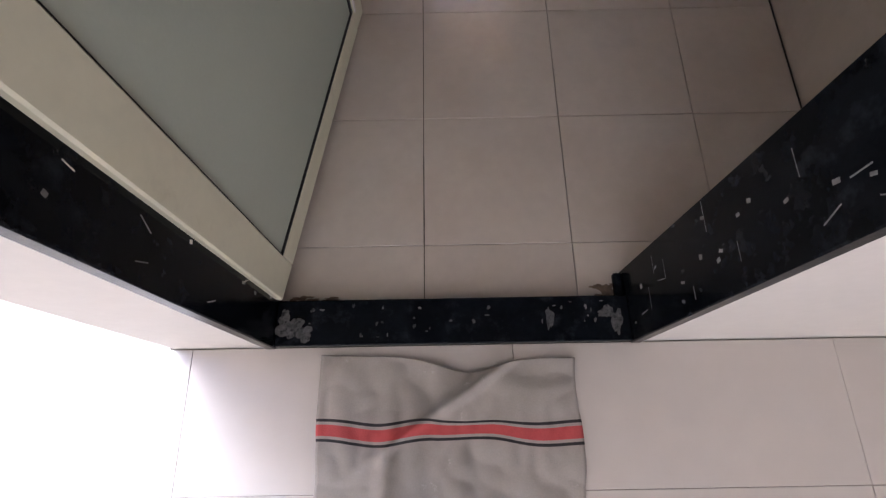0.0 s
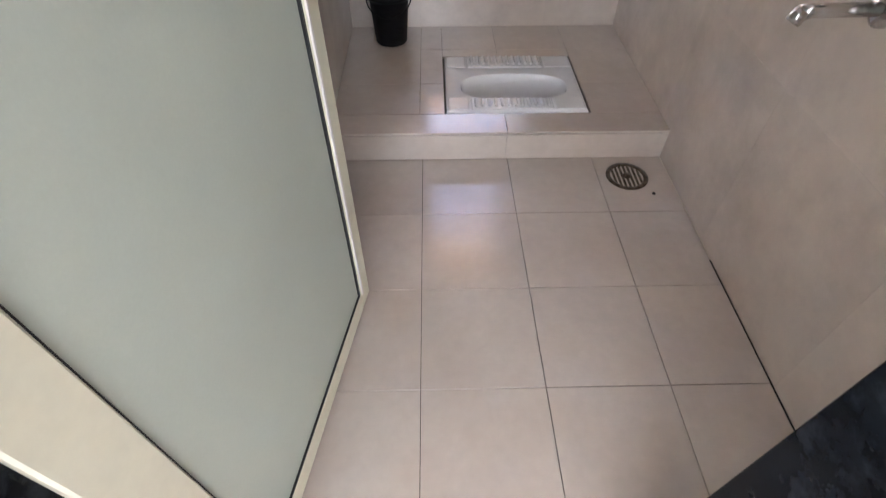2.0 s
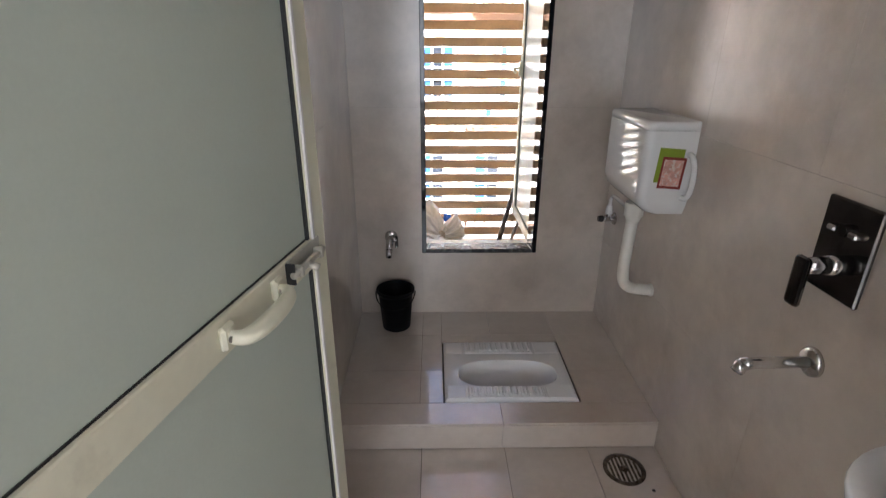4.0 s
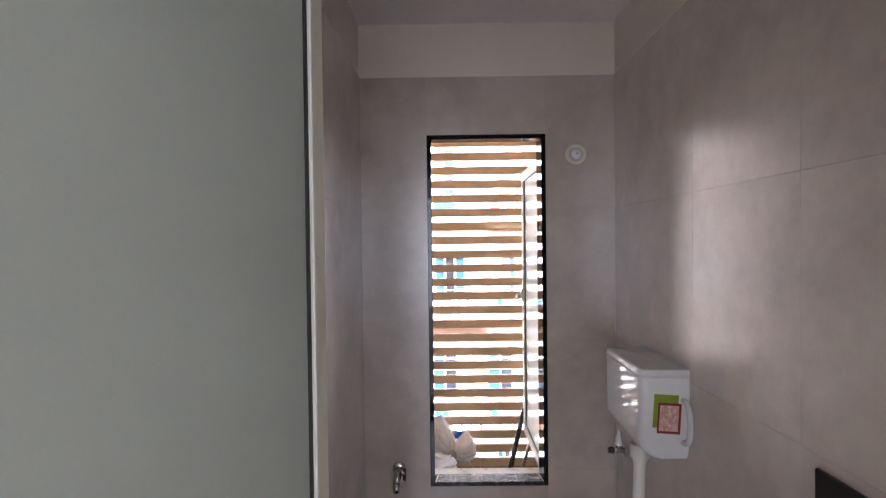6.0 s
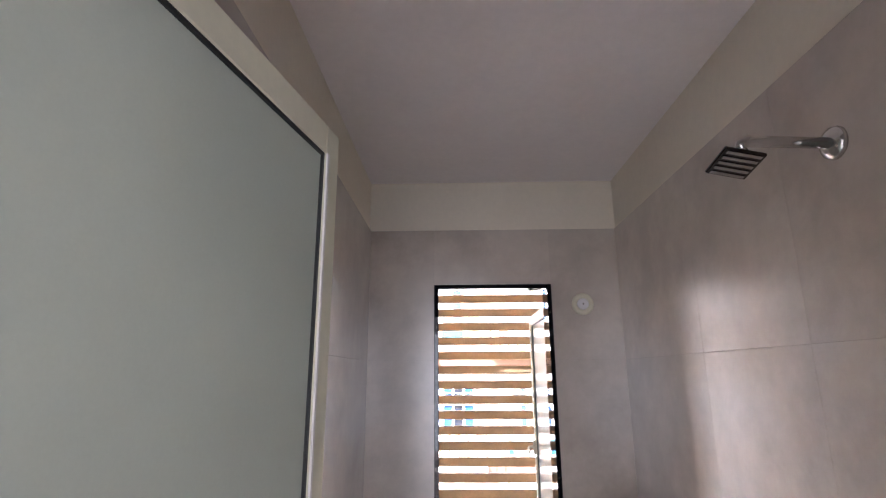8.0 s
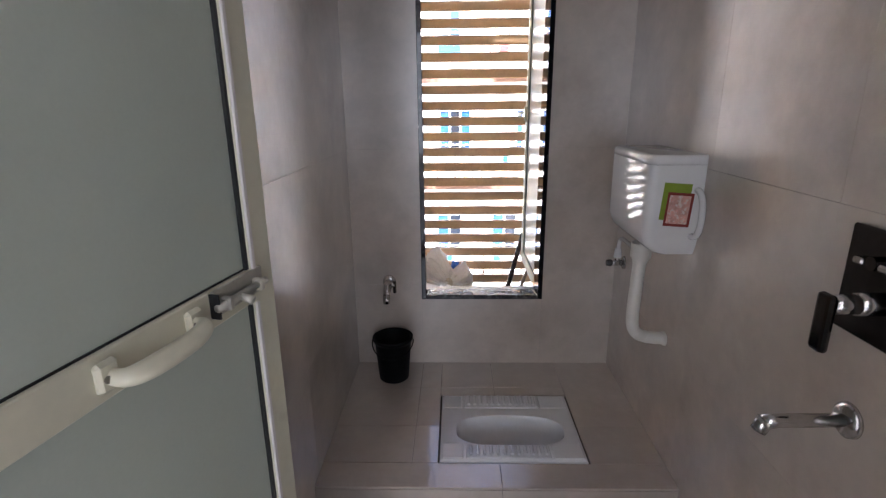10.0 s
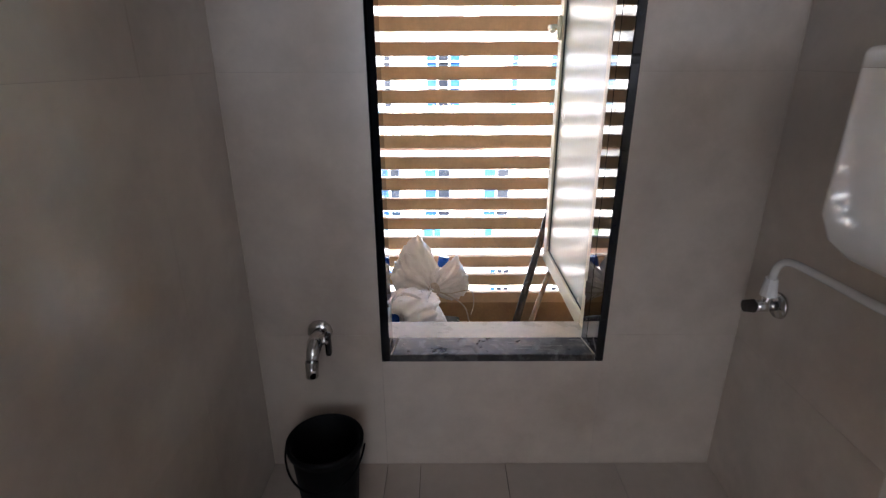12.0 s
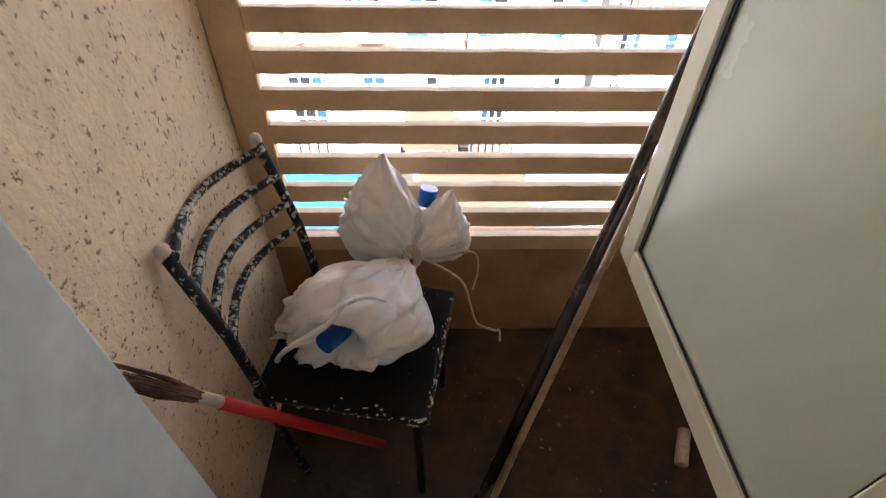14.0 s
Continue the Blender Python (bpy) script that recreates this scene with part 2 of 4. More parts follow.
def add_box(bm, x0, x1, y0, y1, z0, z1, bevel=0.0, m=None, seg=1):
    r = bmesh.ops.create_cube(bm, size=1.0)
    vs = r["verts"]
    for v in vs:
        v.co = Vector(((x0 + x1) / 2 + v.co.x * (x1 - x0), (y0 + y1) / 2 + v.co.y * (y1 - y0), (z0 + z1) / 2 + v.co.z * (z1 - z0)))
    if bevel:
        es = list({e for v in vs for e in v.link_edges})
        r = bmesh.ops.bevel(bm, geom=es, offset=bevel, segments=seg, profile=0.5, affect="EDGES")
        vs = list({v for f in r["faces"] for v in f.verts} | {v for v in vs if v.is_valid})
    if m is not None:
        bmesh.ops.transform(bm, matrix=m, verts=vs)
    return vs


def box(x0, x1, y0, y1, z0, z1, bevel=0.0, m=None, seg=1):
    bm = bmesh.new()
    add_box(bm, x0, x1, y0, y1, z0, z1, bevel, m, seg)
    return bm


def add_tube(bm, pts, radii, seg=14, cap=True, flat=1.0):
    """A round bar along points, with a radius for each."""
    pts = [Vector(p) for p in pts]
    if not hasattr(radii, "__len__"):
        radii = [radii] * len(pts)
    rings, side = [], None
    for i, p in enumerate(pts):
        d = (pts[min(i + 1, len(pts) - 1)] - pts[max(i - 1, 0)]).normalized()
        if side is None:
            side = d.orthogonal().normalized()
        side = (side - d * side.dot(d)).normalized()
        up = d.cross(side)
        rings.append([bm.verts.new(p + (side * math.cos(a) + up * math.sin(a) * flat) * radii[i]) for a in [2 * math.pi * k / seg for k in range(seg)]])
    for a, b in zip(rings, rings[1:]):
        for k in range(seg):
            bm.faces.new((a[k], a[(k + 1) % seg], b[(k + 1) % seg], b[k]))
    if cap:
        bm.faces.new(rings[0][::-1])
        bm.faces.new(rings[-1])
    return bm


def tube(pts, radii, seg=14, cap=True, flat=1.0):
    return add_tube(bmesh.new(), pts, radii, seg, cap, flat)


def bend(pts, n=8):
    """Smooth points through the given ones."""
    P = [Vector(p) for p in pts]
    P = [2 * P[0] - P[1]] + P + [2 * P[-1] - P[-2]]
    out = []
    for i in range(1, len(P) - 2):
        for k in range(n):
            t = k / n
            out.append(0.5 * ((2 * P[i]) + (P[i + 1] - P[i - 1]) * t + (2 * P[i - 1] - 5 * P[i] + 4 * P[i + 1] - P[i + 2]) * t * t + (3 * P[i] - P[i - 1] - 3 * P[i + 1] + P[i + 2]) * t ** 3))
    return out + [P[-2]]


def lathe(profile, m=None, seg=28, cap=False):
    """A turned body: rows of radius and height."""
    bm = bmesh.new()
    rings = []
    for r, z in profile:
        rings.append([bm.verts.new((r * math.cos(2 * math.pi * k / seg), r * math.sin(2 * math.pi * k / seg), z)) for k in range(seg)])
    for a, b in zip(rings, rings[1:]):
        for k in range(seg):
            bm.faces.new((a[k], a[(k + 1) % seg], b[(k + 1) % seg], b[k]))
    if cap:
        bm.faces.new(rings[-1])
        bm.faces.new(rings[0][::-1])
    if m is not None:
        bmesh.ops.transform(bm, matrix=m, verts=bm.verts)
    return bm


def piece(name, me, parent, m):
    ob = new(name, me)
    ob.parent = parent
    ob.matrix_parent_inverse = parent.matrix_basis.inverted()
    ob.matrix_basis = m
    return ob


# ---- plan ----
XL, XR = -0.312, 0.846            # bathroom side walls
YD0, YD1 = 0.088, 0.222           # doorway wall, hall side and bathroom side
YB0, YB1 = 2.268, 2.500           # back wall, inside and outside
DL, DR = -0.278, 0.386            # doorway
WX0, WX1, WZ0, WZ1 = -0.010, 0.532, 0.436, 2.050   # window's outer frame edge
ZT, ZC = 2.315, 2.56              # top of the tiling, ceiling
ZP, YS = 0.115, 1.462             # platform height and front
ZBF, YL = -0.51, 3.545            # balcony floor, louvers
BXL, BXR = -0.372, 1.15           # balcony side walls


def structure(name, bm, mat, label, category, smooth=False):
    return solo(name, bm, mat, label, category, "structure", smooth)


# bathroom shell
structure("floor", box(XL, XR, 0.17, YB0, -0.12, -0.006), "grout", "dirty grout bed under beige bathroom floor tiles", "floor")
wall_right = structure("wall_east", box(XR + 0.008, XR + 0.16, YD1, YB1, -0.12, ZC), "upper_paint", "bathroom wall tiled beige with white paint above", "wall")
wall_left = structure("wall_west", box(XL - 0.16, XL - 0.008, YD1, YB1, -0.12, ZC), "upper_paint", "bathroom wall tiled beige with white paint above", "wall")
bm = bmesh.new()
for b in ((XL - 0.008, WX0 - 0.02, YB0 + 0.008, YB1, -0.12, ZC), (WX1 + 0.02, XR + 0.008, YB0 + 0.008, 2.389, -0.12, ZC), (WX1 + 0.068, XR + 0.008, 2.389, YB1, -0.12, ZC),
          (WX0 - 0.02, WX1 + 0.02, YB0 + 0.008, 2.345, -0.12, WZ0 - 0.04), (WX0 - 0.02, WX1 + 0.068, 2.345, YB1, -0.12, WZ0 - 0.081),
          (WX0 - 0.02, WX1 + 0.02, YB0 + 0.008, 2.345, WZ1 + 0.01, ZC), (WX0 - 0.02, WX1 + 0.068, 2.345, YB1, WZ1 + 0.01, ZC)):
    add_box(bm, *b)
wall_back = structure("wall_north", bm, "upper_paint", "tiled back wall with a tall narrow window opening", "wall")
structure("ceiling", box(XL - 0.16, XR + 0.16, YD1, YB1, ZC, ZC + 0.12), "ceiling_paint", "plain off-white painted bathroom ceiling", "ceiling")

# doorway wall between hall and bathroom, with its opening, and the hall's own opening beside it
bm = bmesh.new()
add_box(bm, DR + 0.02, 2.2, YD0, YD1, -0.12, ZC)
add_box(bm, XL - 0.16, DL - 0.02, YD0, YD1, -0.12, ZC)
add_box(bm, DL - 0.02, DR + 0.02, YD0, YD1, 2.14, ZC)
structure("wall_south", bm, "hall_paint", "white painted hall wall around the bathroom doorway", "wall")

# black granite lining of the doorway
frame_ob = thing("door_frame", "polished black granite door lining with white scratches", "door frame", (0, YD0, 0), kind="structure")
part("jamb", box(DL - 0.02, DL, YD0 - 0.004, YD1 + 0.004, 0.0, 2.14, 0.002), "granite", frame_ob)
part("jamb", box(DR, DR + 0.02, YD0 - 0.004, YD1 + 0.004, 0.0, 2.14, 0.002), "granite", frame_ob)
part("lintel", box(DL, DR, YD0 - 0.004, YD1 + 0.004, 2.12, 2.14, 0.002), "granite", frame_ob)
bm = bmesh.new()
add_box(bm, DL, DR, YD0 - 0.002, 0.172, -0.02, 0.028, 0.002)
part("threshold", bm, "granite", frame_ob, "scratched black granite threshold with cement smears")
part("stop", box(DR - 0.017, DR, 0.165, YD1 - 0.002, 0.0, 0.014, 0.003), "granite", frame_ob)
rng = random.Random(21)


def smear(cx, cy, rx, ry, z=0.0287):
    """A thin crust of cement with a ragged outline."""
    bm = bmesh.new()
    n = 40
    waves = [(f, rng.uniform(0, 6.28), 0.32 / f ** 0.7) for f in (2, 3, 5, 8, 13)]
    top = []
    for i in range(n):
        a = 2 * math.pi * i / n
        k = 0.8 + sum(w * math.sin(f * a + p) for f, p, w in waves) * 0.8
        top.append(bm.verts.new((cx + rx * math.cos(a) * k, cy + ry * math.sin(a) * k, z)))
    mid = bm.verts.new((cx, cy, z + 0.0006))
    for i in range(n):
        bm.faces.new((top[i], top[(i + 1) % n], mid))
    return bm


for cx, cy, rx, ry, mat_ in ((-0.247, 0.118, 0.028, 0.026, "thin_cement"), (-0.222, 0.108, 0.020, 0.016, "thin_cement"), (-0.262, 0.140, 0.012, 0.018, "thin_cement"), (0.235, 0.130, 0.008, 0.028, "thin_cement"), (0.342, 0.140, 0.020, 0.012, "thin_cement"), (0.360, 0.122, 0.012, 0.030, "thin_cement")):
    part("smear", smear(cx, cy, rx, ry), mat_, frame_ob, "grey cement smear")
for k in range(9):
    part("grime", smear(DR - rng.uniform(0.004, 0.05), rng.uniform(0.176, 0.20), rng.uniform(0.010, 0.022), rng.uniform(0.003, 0.009), 0.0012 + k * 0.0002), "grime", frame_ob, "brown dirt at the threshold")
    part("grime", smear(DL + rng.uniform(0.02, 0.10), rng.uniform(0.175, 0.185), rng.uniform(0.008, 0.025), rng.uniform(0.002, 0.006), 0.0012 + k * 0.0002), "grime", frame_ob, "brown dirt at the threshold")
for i in range(30):
    part("speck", smear(rng.uniform(-0.23, 0.37), rng.uniform(0.10, 0.165), rng.uniform(0.0012, 0.005), rng.uniform(0.0012, 0.006)), "thin_cement" if i % 4 else "cement", frame_ob)
for i, (y, z, dz) in enumerate(((0.19, 0.16, 0.05), (0.17, 0.20, 0.05), (0.14, 0.13, 0.06), (0.20, 0.34, 0.07), (0.13, 0.40, 0.04), (0.18, 0.52, 0.05), (0.11, 0.28, 0.03))):
    part("scratch", box(DR - 0.0005, DR + 0.001, y - dz * 0.32, y + dz * 0.32, z, z + 0.0007), "cement", frame_ob)

for i in range(46):
    xj, side = (DR, -1) if i % 2 else (DL, 1)
    y, z = rng.uniform(YD0 + 0.01, YD1 - 0.012), rng.uniform(0.05, 0.85)
    if i % 3:
        fleck = box(-0.0004, 0.0004, -rng.uniform(0.001, 0.004), rng.uniform(0.001, 0.004), -rng.uniform(0.002, 0.006), rng.uniform(0.002, 0.006))
    else:
        fleck = box(-0.0004, 0.0004, -0.0006, 0.0006, -rng.uniform(0.006, 0.020), rng.uniform(0.006, 0.020))
    bmesh.ops.transform(fleck, matrix=Matrix.Translation((xj + side * 0.0003, y, z)) @ Euler((rng.uniform(-0.5, 0.5), 0, 0)).to_matrix().to_4x4(), verts=fleck.verts)
    part("scratch", fleck, "cement" if i % 4 else "splash", frame_ob)

# floor tiles
tile_cache = {}


def tile_mesh(w, d, h, mat, bev=0.0005):
    key = (round(w, 4), round(d, 4), round(h, 4), mat)
    if key not in tile_cache:
        tile_cache[key] = mesh_from("tile", box(-w / 2, w / 2, -d / 2, d / 2, -h, 0, bev), mat)
    return tile_cache[key]


def tiled(parent, xs, ys, to_world, mat, gap=0.0018, h=0.008, skip=(), lean=0.0012):
    """Tiles between grid lines; to_world places the tile's middle and turns its face."""
    for i in range(len(xs) - 1):
        for j in range(len(ys) - 1):
            if (i, j) in skip:
                continue
            w, d = abs(xs[i + 1] - xs[i]) - gap, abs(ys[j + 1] - ys[j]) - gap
            tilt = Euler((random.uniform(-1, 1) * lean, random.uniform(-1, 1) * lean, 0)).to_matrix().to_4x4()
            piece("tile", tile_mesh(w, d, h, mat, min(0.0005, gap * 0.5)), parent, to_world((xs[i] + xs[i + 1]) / 2, (ys[j] + ys[j + 1]) / 2) @ tilt)


floor_field = thing("floor_tiles", "beige stained ceramic floor tiles with dark joints", "floor", (0.2, 0.8, 0), kind="structure")
tiled(floor_field, (XL, 0.0, 0.3, 0.6, XR), (0.174, 0.289, 0.589, 0.889, 1.189, YS + 0.009), lambda a, b: Matrix.Translation((a, b, 0)), "floor_tile")

part("dirty_joint", box(XR - 0.005, XR - 0.001, 0.40, 0.98, -0.002, 0.002, 0.0008), "gasket", floor_field, "black dirt in the wall joint")

# raised platform
PX0, PX1, PY0, PY1 = 0.086, 0.592, 1.583, 1.984
platform = thing("platform", "raised tiled toilet platform with a beige edge", "platform", (0.2, 1.9, 0), kind="structure")
bm = bmesh.new()
for b in ((XL, PX0, YS + 0.02, YB0), (PX1, XR, YS + 0.02, YB0), (PX0, PX1, YS + 0.02, PY0), (PX0, PX1, PY1, YB0)):
    add_box(bm, b[0], b[1], b[2], b[3], -0.1, ZP - 0.009)
part("base", bm, "grout", platform)
for x0, x1 in ((XL, 0.29), (0.29, XR)):
    part("riser", box(x0 + 0.0003, x1 - 0.0003, YS + 0.002, YS + 0.020, 0.003, ZP - 0.0125, 0.001), "floor_tile", platform)
    part("edge_slab", box(x0 + 0.0003, x1 - 0.0003, YS, PY0 - 0.006, ZP - 0.0095, ZP, 0.002), "floor_tile", platform)
xs_all = (XL, -0.008, PX0 - 0.006)
P = lambda a, b: Matrix.Translation((a, b, ZP))
tiled(platform, xs_all, (PY0 - 0.006, 1.78, 2.05, YB0), P, "floor_tile", gap=0.0012)
tiled(platform, (PX0 - 0.006, 0.305, PX1 + 0.006), (PY1 + 0.006, 2.05, YB0), P, "floor_tile", gap=0.0012)
tiled(platform, (PX1 + 0.006, XR), (PY0 - 0.006, 1.78, 2.05, YB0), P, "floor_tile", gap=0.0012)

# wall tiles
ZROWS = (0.0, 0.507, 1.107, 1.707, ZT)
tiled(wall_right, (YD1 + 0.002, 0.58, 1.06, 1.54, YB0), ZROWS[:3], lambda a, b: Matrix.Translation((XR, a, b)) @ Matrix(((0, 0, -1, 0), (-1, 0, 0, 0), (0, 1, 0, 0), (0, 0, 0, 1))), "wall_tile", gap=0.0003, lean=0.0004)
tiled(wall_right, (YD1 + 0.002, 0.58, 1.06, 1.54, YB0), ZROWS[2:], lambda a, b: Matrix.Translation((XR, a, b)) @ Matrix(((0, 0, -1, 0), (-1, 0, 0, 0), (0, 1, 0, 0), (0, 0, 0, 1))), "wall_tile", gap=0.0009, lean=0.0004)
tiled(wall_left, (YD1 + 0.002, 0.55, 1.03, 1.51, 2.0, YB0), ZROWS, lambda a, b: Matrix.Translation((XL, a, b)) @ Matrix(((0, 0, 1, 0), (1, 0, 0, 0), (0, 1, 0, 0), (0, 0, 0, 1))), "wall_tile", gap=0.0004, lean=0.0004)
B = lambda a, b: Matrix.Translation((a, YB0, b)) @ Matrix(((1, 0, 0, 0), (0, 0, -1, 0), (0, 1, 0, 0), (0, 0, 0, 1)))
tiled(wall_back, (XL, WX0), (0.0, 0.507, 1.107, 1.707, ZT), B, "wall_tile", gap=0.0004, lean=0.0004)
tiled(wall_back, (WX1, XR), (0.0, 0.507, 1.107, 1.707, ZT), B, "wall_tile", gap=0.0004, lean=0.0004)
tiled(wall_back, (WX0, WX1), (0.0, WZ0), B, "wall_tile", gap=0.0004, lean=0.0004)
tiled(wall_back, (WX0, WX1), (WZ1, ZT), B, "wall_tile", gap=0.0004, lean=0.0004)
bm_j = bmesh.new()
for b in ((XL, WX0 - 0.001, 0, ZT - 0.001), (WX1 + 0.001, XR, 0, ZT - 0.001), (WX0 - 0.001, WX1 + 0.001, 0, WZ0 - 0.001), (WX0 - 0.001, WX1 + 0.001, WZ1 + 0.001, ZT - 0.001)):
    add_box(bm_j, b[0], b[1], YB0 + 0.003, YB0 + 0.007, b[2], b[3])
structure("wall_joint_east", box(XR + 0.004, XR + 0.010, YD1 + 0.002, YB0, 0, ZT - 0.001), "wall_grout", "grey grout behind wall tiles", "grout")
structure("wall_joint_north", bm_j, "wall_grout", "grey grout behind wall tiles", "grout")
structure("wall_joint_west", box(XL - 0.010, XL - 0.004, YD1 + 0.002, YB0, 0, ZT - 0.001), "wall_grout", "grey grout behind wall tiles", "grout")

# window: granite lining, stone sill, plastered reveal
win = thing("window_1", "tall narrow window with black granite lining and open sash", "window", (0.26, YB0, WZ0), kind="structure")
fy0, fy1, ft = YB0 - 0.006, 2.345, 0.020
part("frame_jamb", box(WX0 - 0.0, WX0 + ft, fy0, fy1, WZ0, WZ1, 0.002), "polished_granite", win)
part("frame_jamb", box(WX1 - ft, WX1, fy0, fy1, WZ0, WZ1, 0.002), "polished_granite", win)
part("frame_jamb", box(WX1 - ft, WX1 + 0.019, fy1 + 0.001, 2.390, WZ0 - 0.040, WZ1, 0.002), "polished_granite", win)
part("frame_head", box(WX0 + ft, WX1 - ft, fy0, fy1, WZ1 - ft, WZ1, 0.002), "polished_granite", win)
part("frame_sill", box(WX0 + ft, WX1 - ft, fy0, fy1, WZ0, WZ0 + ft, 0.002), "dusty_granite", win, "chipped black granite sill strip with cement streaks")
for k in range(16):
    x = rng.uniform(WX0 + 0.05, WX1 - 0.05)
    part("smear", smear(x, rng.uniform(fy0 + 0.01, fy1 - 0.01), rng.uniform(0.006, 0.035), rng.uniform(0.001, 0.004), WZ0 + ft + 0.0005), "cement", win)
for x, dx in ((WX0 + ft + 0.004, 0.012), (WX1 - ft - 0.004, -0.012)):
    part("chip", tube([(x, fy0 + 0.002, WZ0 + ft + 0.001), (x + dx, fy1 - 0.004, WZ0 + ft + 0.001)], [0.0022, 0.0015], 6), "splash", win, "pale line of filler")
part("window_sill", box(WX0 - 0.02, WX1 + 0.052, fy1, 2.540, WZ0 - 0.080, WZ0 - 0.040, 0.003), "sill_stone", win, "dusty beige stone sill")
part("reveal", box(WX0 - 0.02, WX0 - 0.004, fy1, YB1 + 0.004, WZ0 - 0.040, WZ1 + 0.01, 0.003), "marble", win, "pale grey painted reveal")
part("reveal", box(WX1 + 0.052, WX1 + 0.068, 2.391, YB1 + 0.004, WZ0 - 0.040, WZ1 + 0.01, 0.003), "marble", win, "pale grey painted reveal")

# sash, open at a right angle over the balcony
sash = thing("window_sash", "cream framed window sash with pale laminate panel, swung open outwards", "window sash", (0.556, 2.50, 0.36))
SX, SY0, SY1, SZ0, SZ1 = 0.564, 2.478, 3.100, 0.372, 1.985
part("stile", box(SX - 0.02, SX + 0.016, SY0, SY0 + 0.045, SZ0, SZ1, 0.003), "cream", sash)
part("stile", box(SX - 0.02, SX + 0.016, SY1 - 0.055, SY1, SZ0, SZ1, 0.003), "cream", sash)
part("rail", box(SX - 0.02, SX + 0.016, SY0 + 0.045, SY1 - 0.055, SZ0, SZ0 + 0.055, 0.003), "cream", sash)
part("rail", box(SX - 0.02, SX + 0.016, SY0 + 0.045, SY1 - 0.055, SZ1 - 0.055, SZ1, 0.003), "cream", sash)
part("panel", box(SX - 0.008, SX + 0.008, SY0 + 0.040, SY1 - 0.050, SZ0 + 0.05, SZ1 - 0.05), "sash_panel", sash)
bm = bmesh.new()
gx = SX - 0.0125
for b in ((SY0 + 0.045, SY0 + 0.049, SZ0 + 0.055, SZ1 - 0.055), (SY1 - 0.064, SY1 - 0.055, SZ0 + 0.055, SZ1 - 0.055), (SY0 + 0.049, SY1 - 0.061, SZ0 + 0.055, SZ0 + 0.059), (SY0 + 0.049, SY1 - 0.061, SZ1 - 0.059, SZ1 - 0.055)):
    add_box(bm, gx, gx + 0.003, *b)
part("gasket", bm, "gasket", sash, "black rubber gasket")
for z in (0.56, 1.22, 1.82):
    part("hinge", box(SX - 0.026, SX - 0.012, SY0 - 0.022, SY0 + 0.006, z - 0.050, z - 0.006, 0.002), "black_plastic", sash)
hd = part("handle", box(SX - 0.032, SX - 0.02, SY1 - 0.045, SY1 - 0.02, 1.19, 1.27, 0.004), "cream", sash, "cream plastic sash handle")
part("lever", tube([(SX - 0.036, SY1 - 0.033, 1.235), (SX - 0.06, SY1 - 0.04, 1.232), (SX - 0.066, SY1 - 0.085, 1.222), (SX - 0.066, SY1 - 0.13, 1.215)], 0.008, 10), "cream", hd)

# exhaust vent on the back wall
vent = thing("wall_vent", "round cream plastic vent cap on the tiled wall", "vent", (0.672, YB0, 1.955))
VM = Matrix.Translation((0.672, YB0 - 0.001, 1.955)) @ Euler((radians(90), 0, 0)).to_matrix().to_4x4()
part("rim", lathe(((0.0, 0.001), (0.050, 0.001), (0.050, 0.006), (0.046, 0.010), (0.036, 0.010), (0.033, 0.006), (0.0, 0.006)), VM, 36), "cream", vent, smooth=True)
part("cap", lathe(((0.026, 0.005), (0.026, 0.012), (0.022, 0.015), (0.0, 0.016)), VM, 28), "plastic", vent, smooth=True)
part("screw", lathe(((0.004, 0.0155), (0.004, 0.018), (0.0, 0.0185)), VM, 10), "steel", vent)

# ---- door leaf, open inwards ----
door = thing("door_1", "sage laminate door with cream frame, standing open into the bathroom", "door", (-0.272, 0.168, 0.03))
du = Vector((0.103, 0.563, 0)).normalized()
DM = Matrix(((du.x, du.y, 0, -0.2655), (du.y, -du.x, 0, 0.170), (0, 0, 1, 0), (0, 0, 0, 1)))
DW, DZ0, DZ1, DT = 0.704, 0.036, 2.105, 0.030


def dbox(a0, a1, b0, b1, z0, z1, bev=0.002):
    bm = box(a0, a1, b0, b1, z0, z1, bev, DM)
    bmesh.ops.recalc_face_normals(bm, faces=bm.faces)
    return bm


s0, s1, r0, r1 = 0.072, 0.648, 0.088, 2.048
part("stile", dbox(0, s0, -DT, 0, DZ0, DZ1, 0.003), "cream", door)
part("stile", dbox(s1, DW, -DT, 0, DZ0, DZ1, 0.003), "cream", door)
part("rail", dbox(s0, s1, -DT, 0, DZ0, r0, 0.002), "cream", door)
part("rail", dbox(s0, s1, -DT, 0, r1, DZ1, 0.002), "cream", door)
part("rail", dbox(s0, s1, -DT, 0, 1.016, 1.066, 0.002), "cream", door, "cream middle rail")
part("panel", dbox(s0 - 0.01, s1 + 0.01, -0.022, -0.008, r0 - 0.01, 1.02, 0), "panel", door, "sage green laminate panel")
part("panel", dbox(s0 - 0.01, s1 + 0.01, -0.022, -0.008, 1.05, r1 + 0.01, 0), "panel", door, "sage green laminate panel")
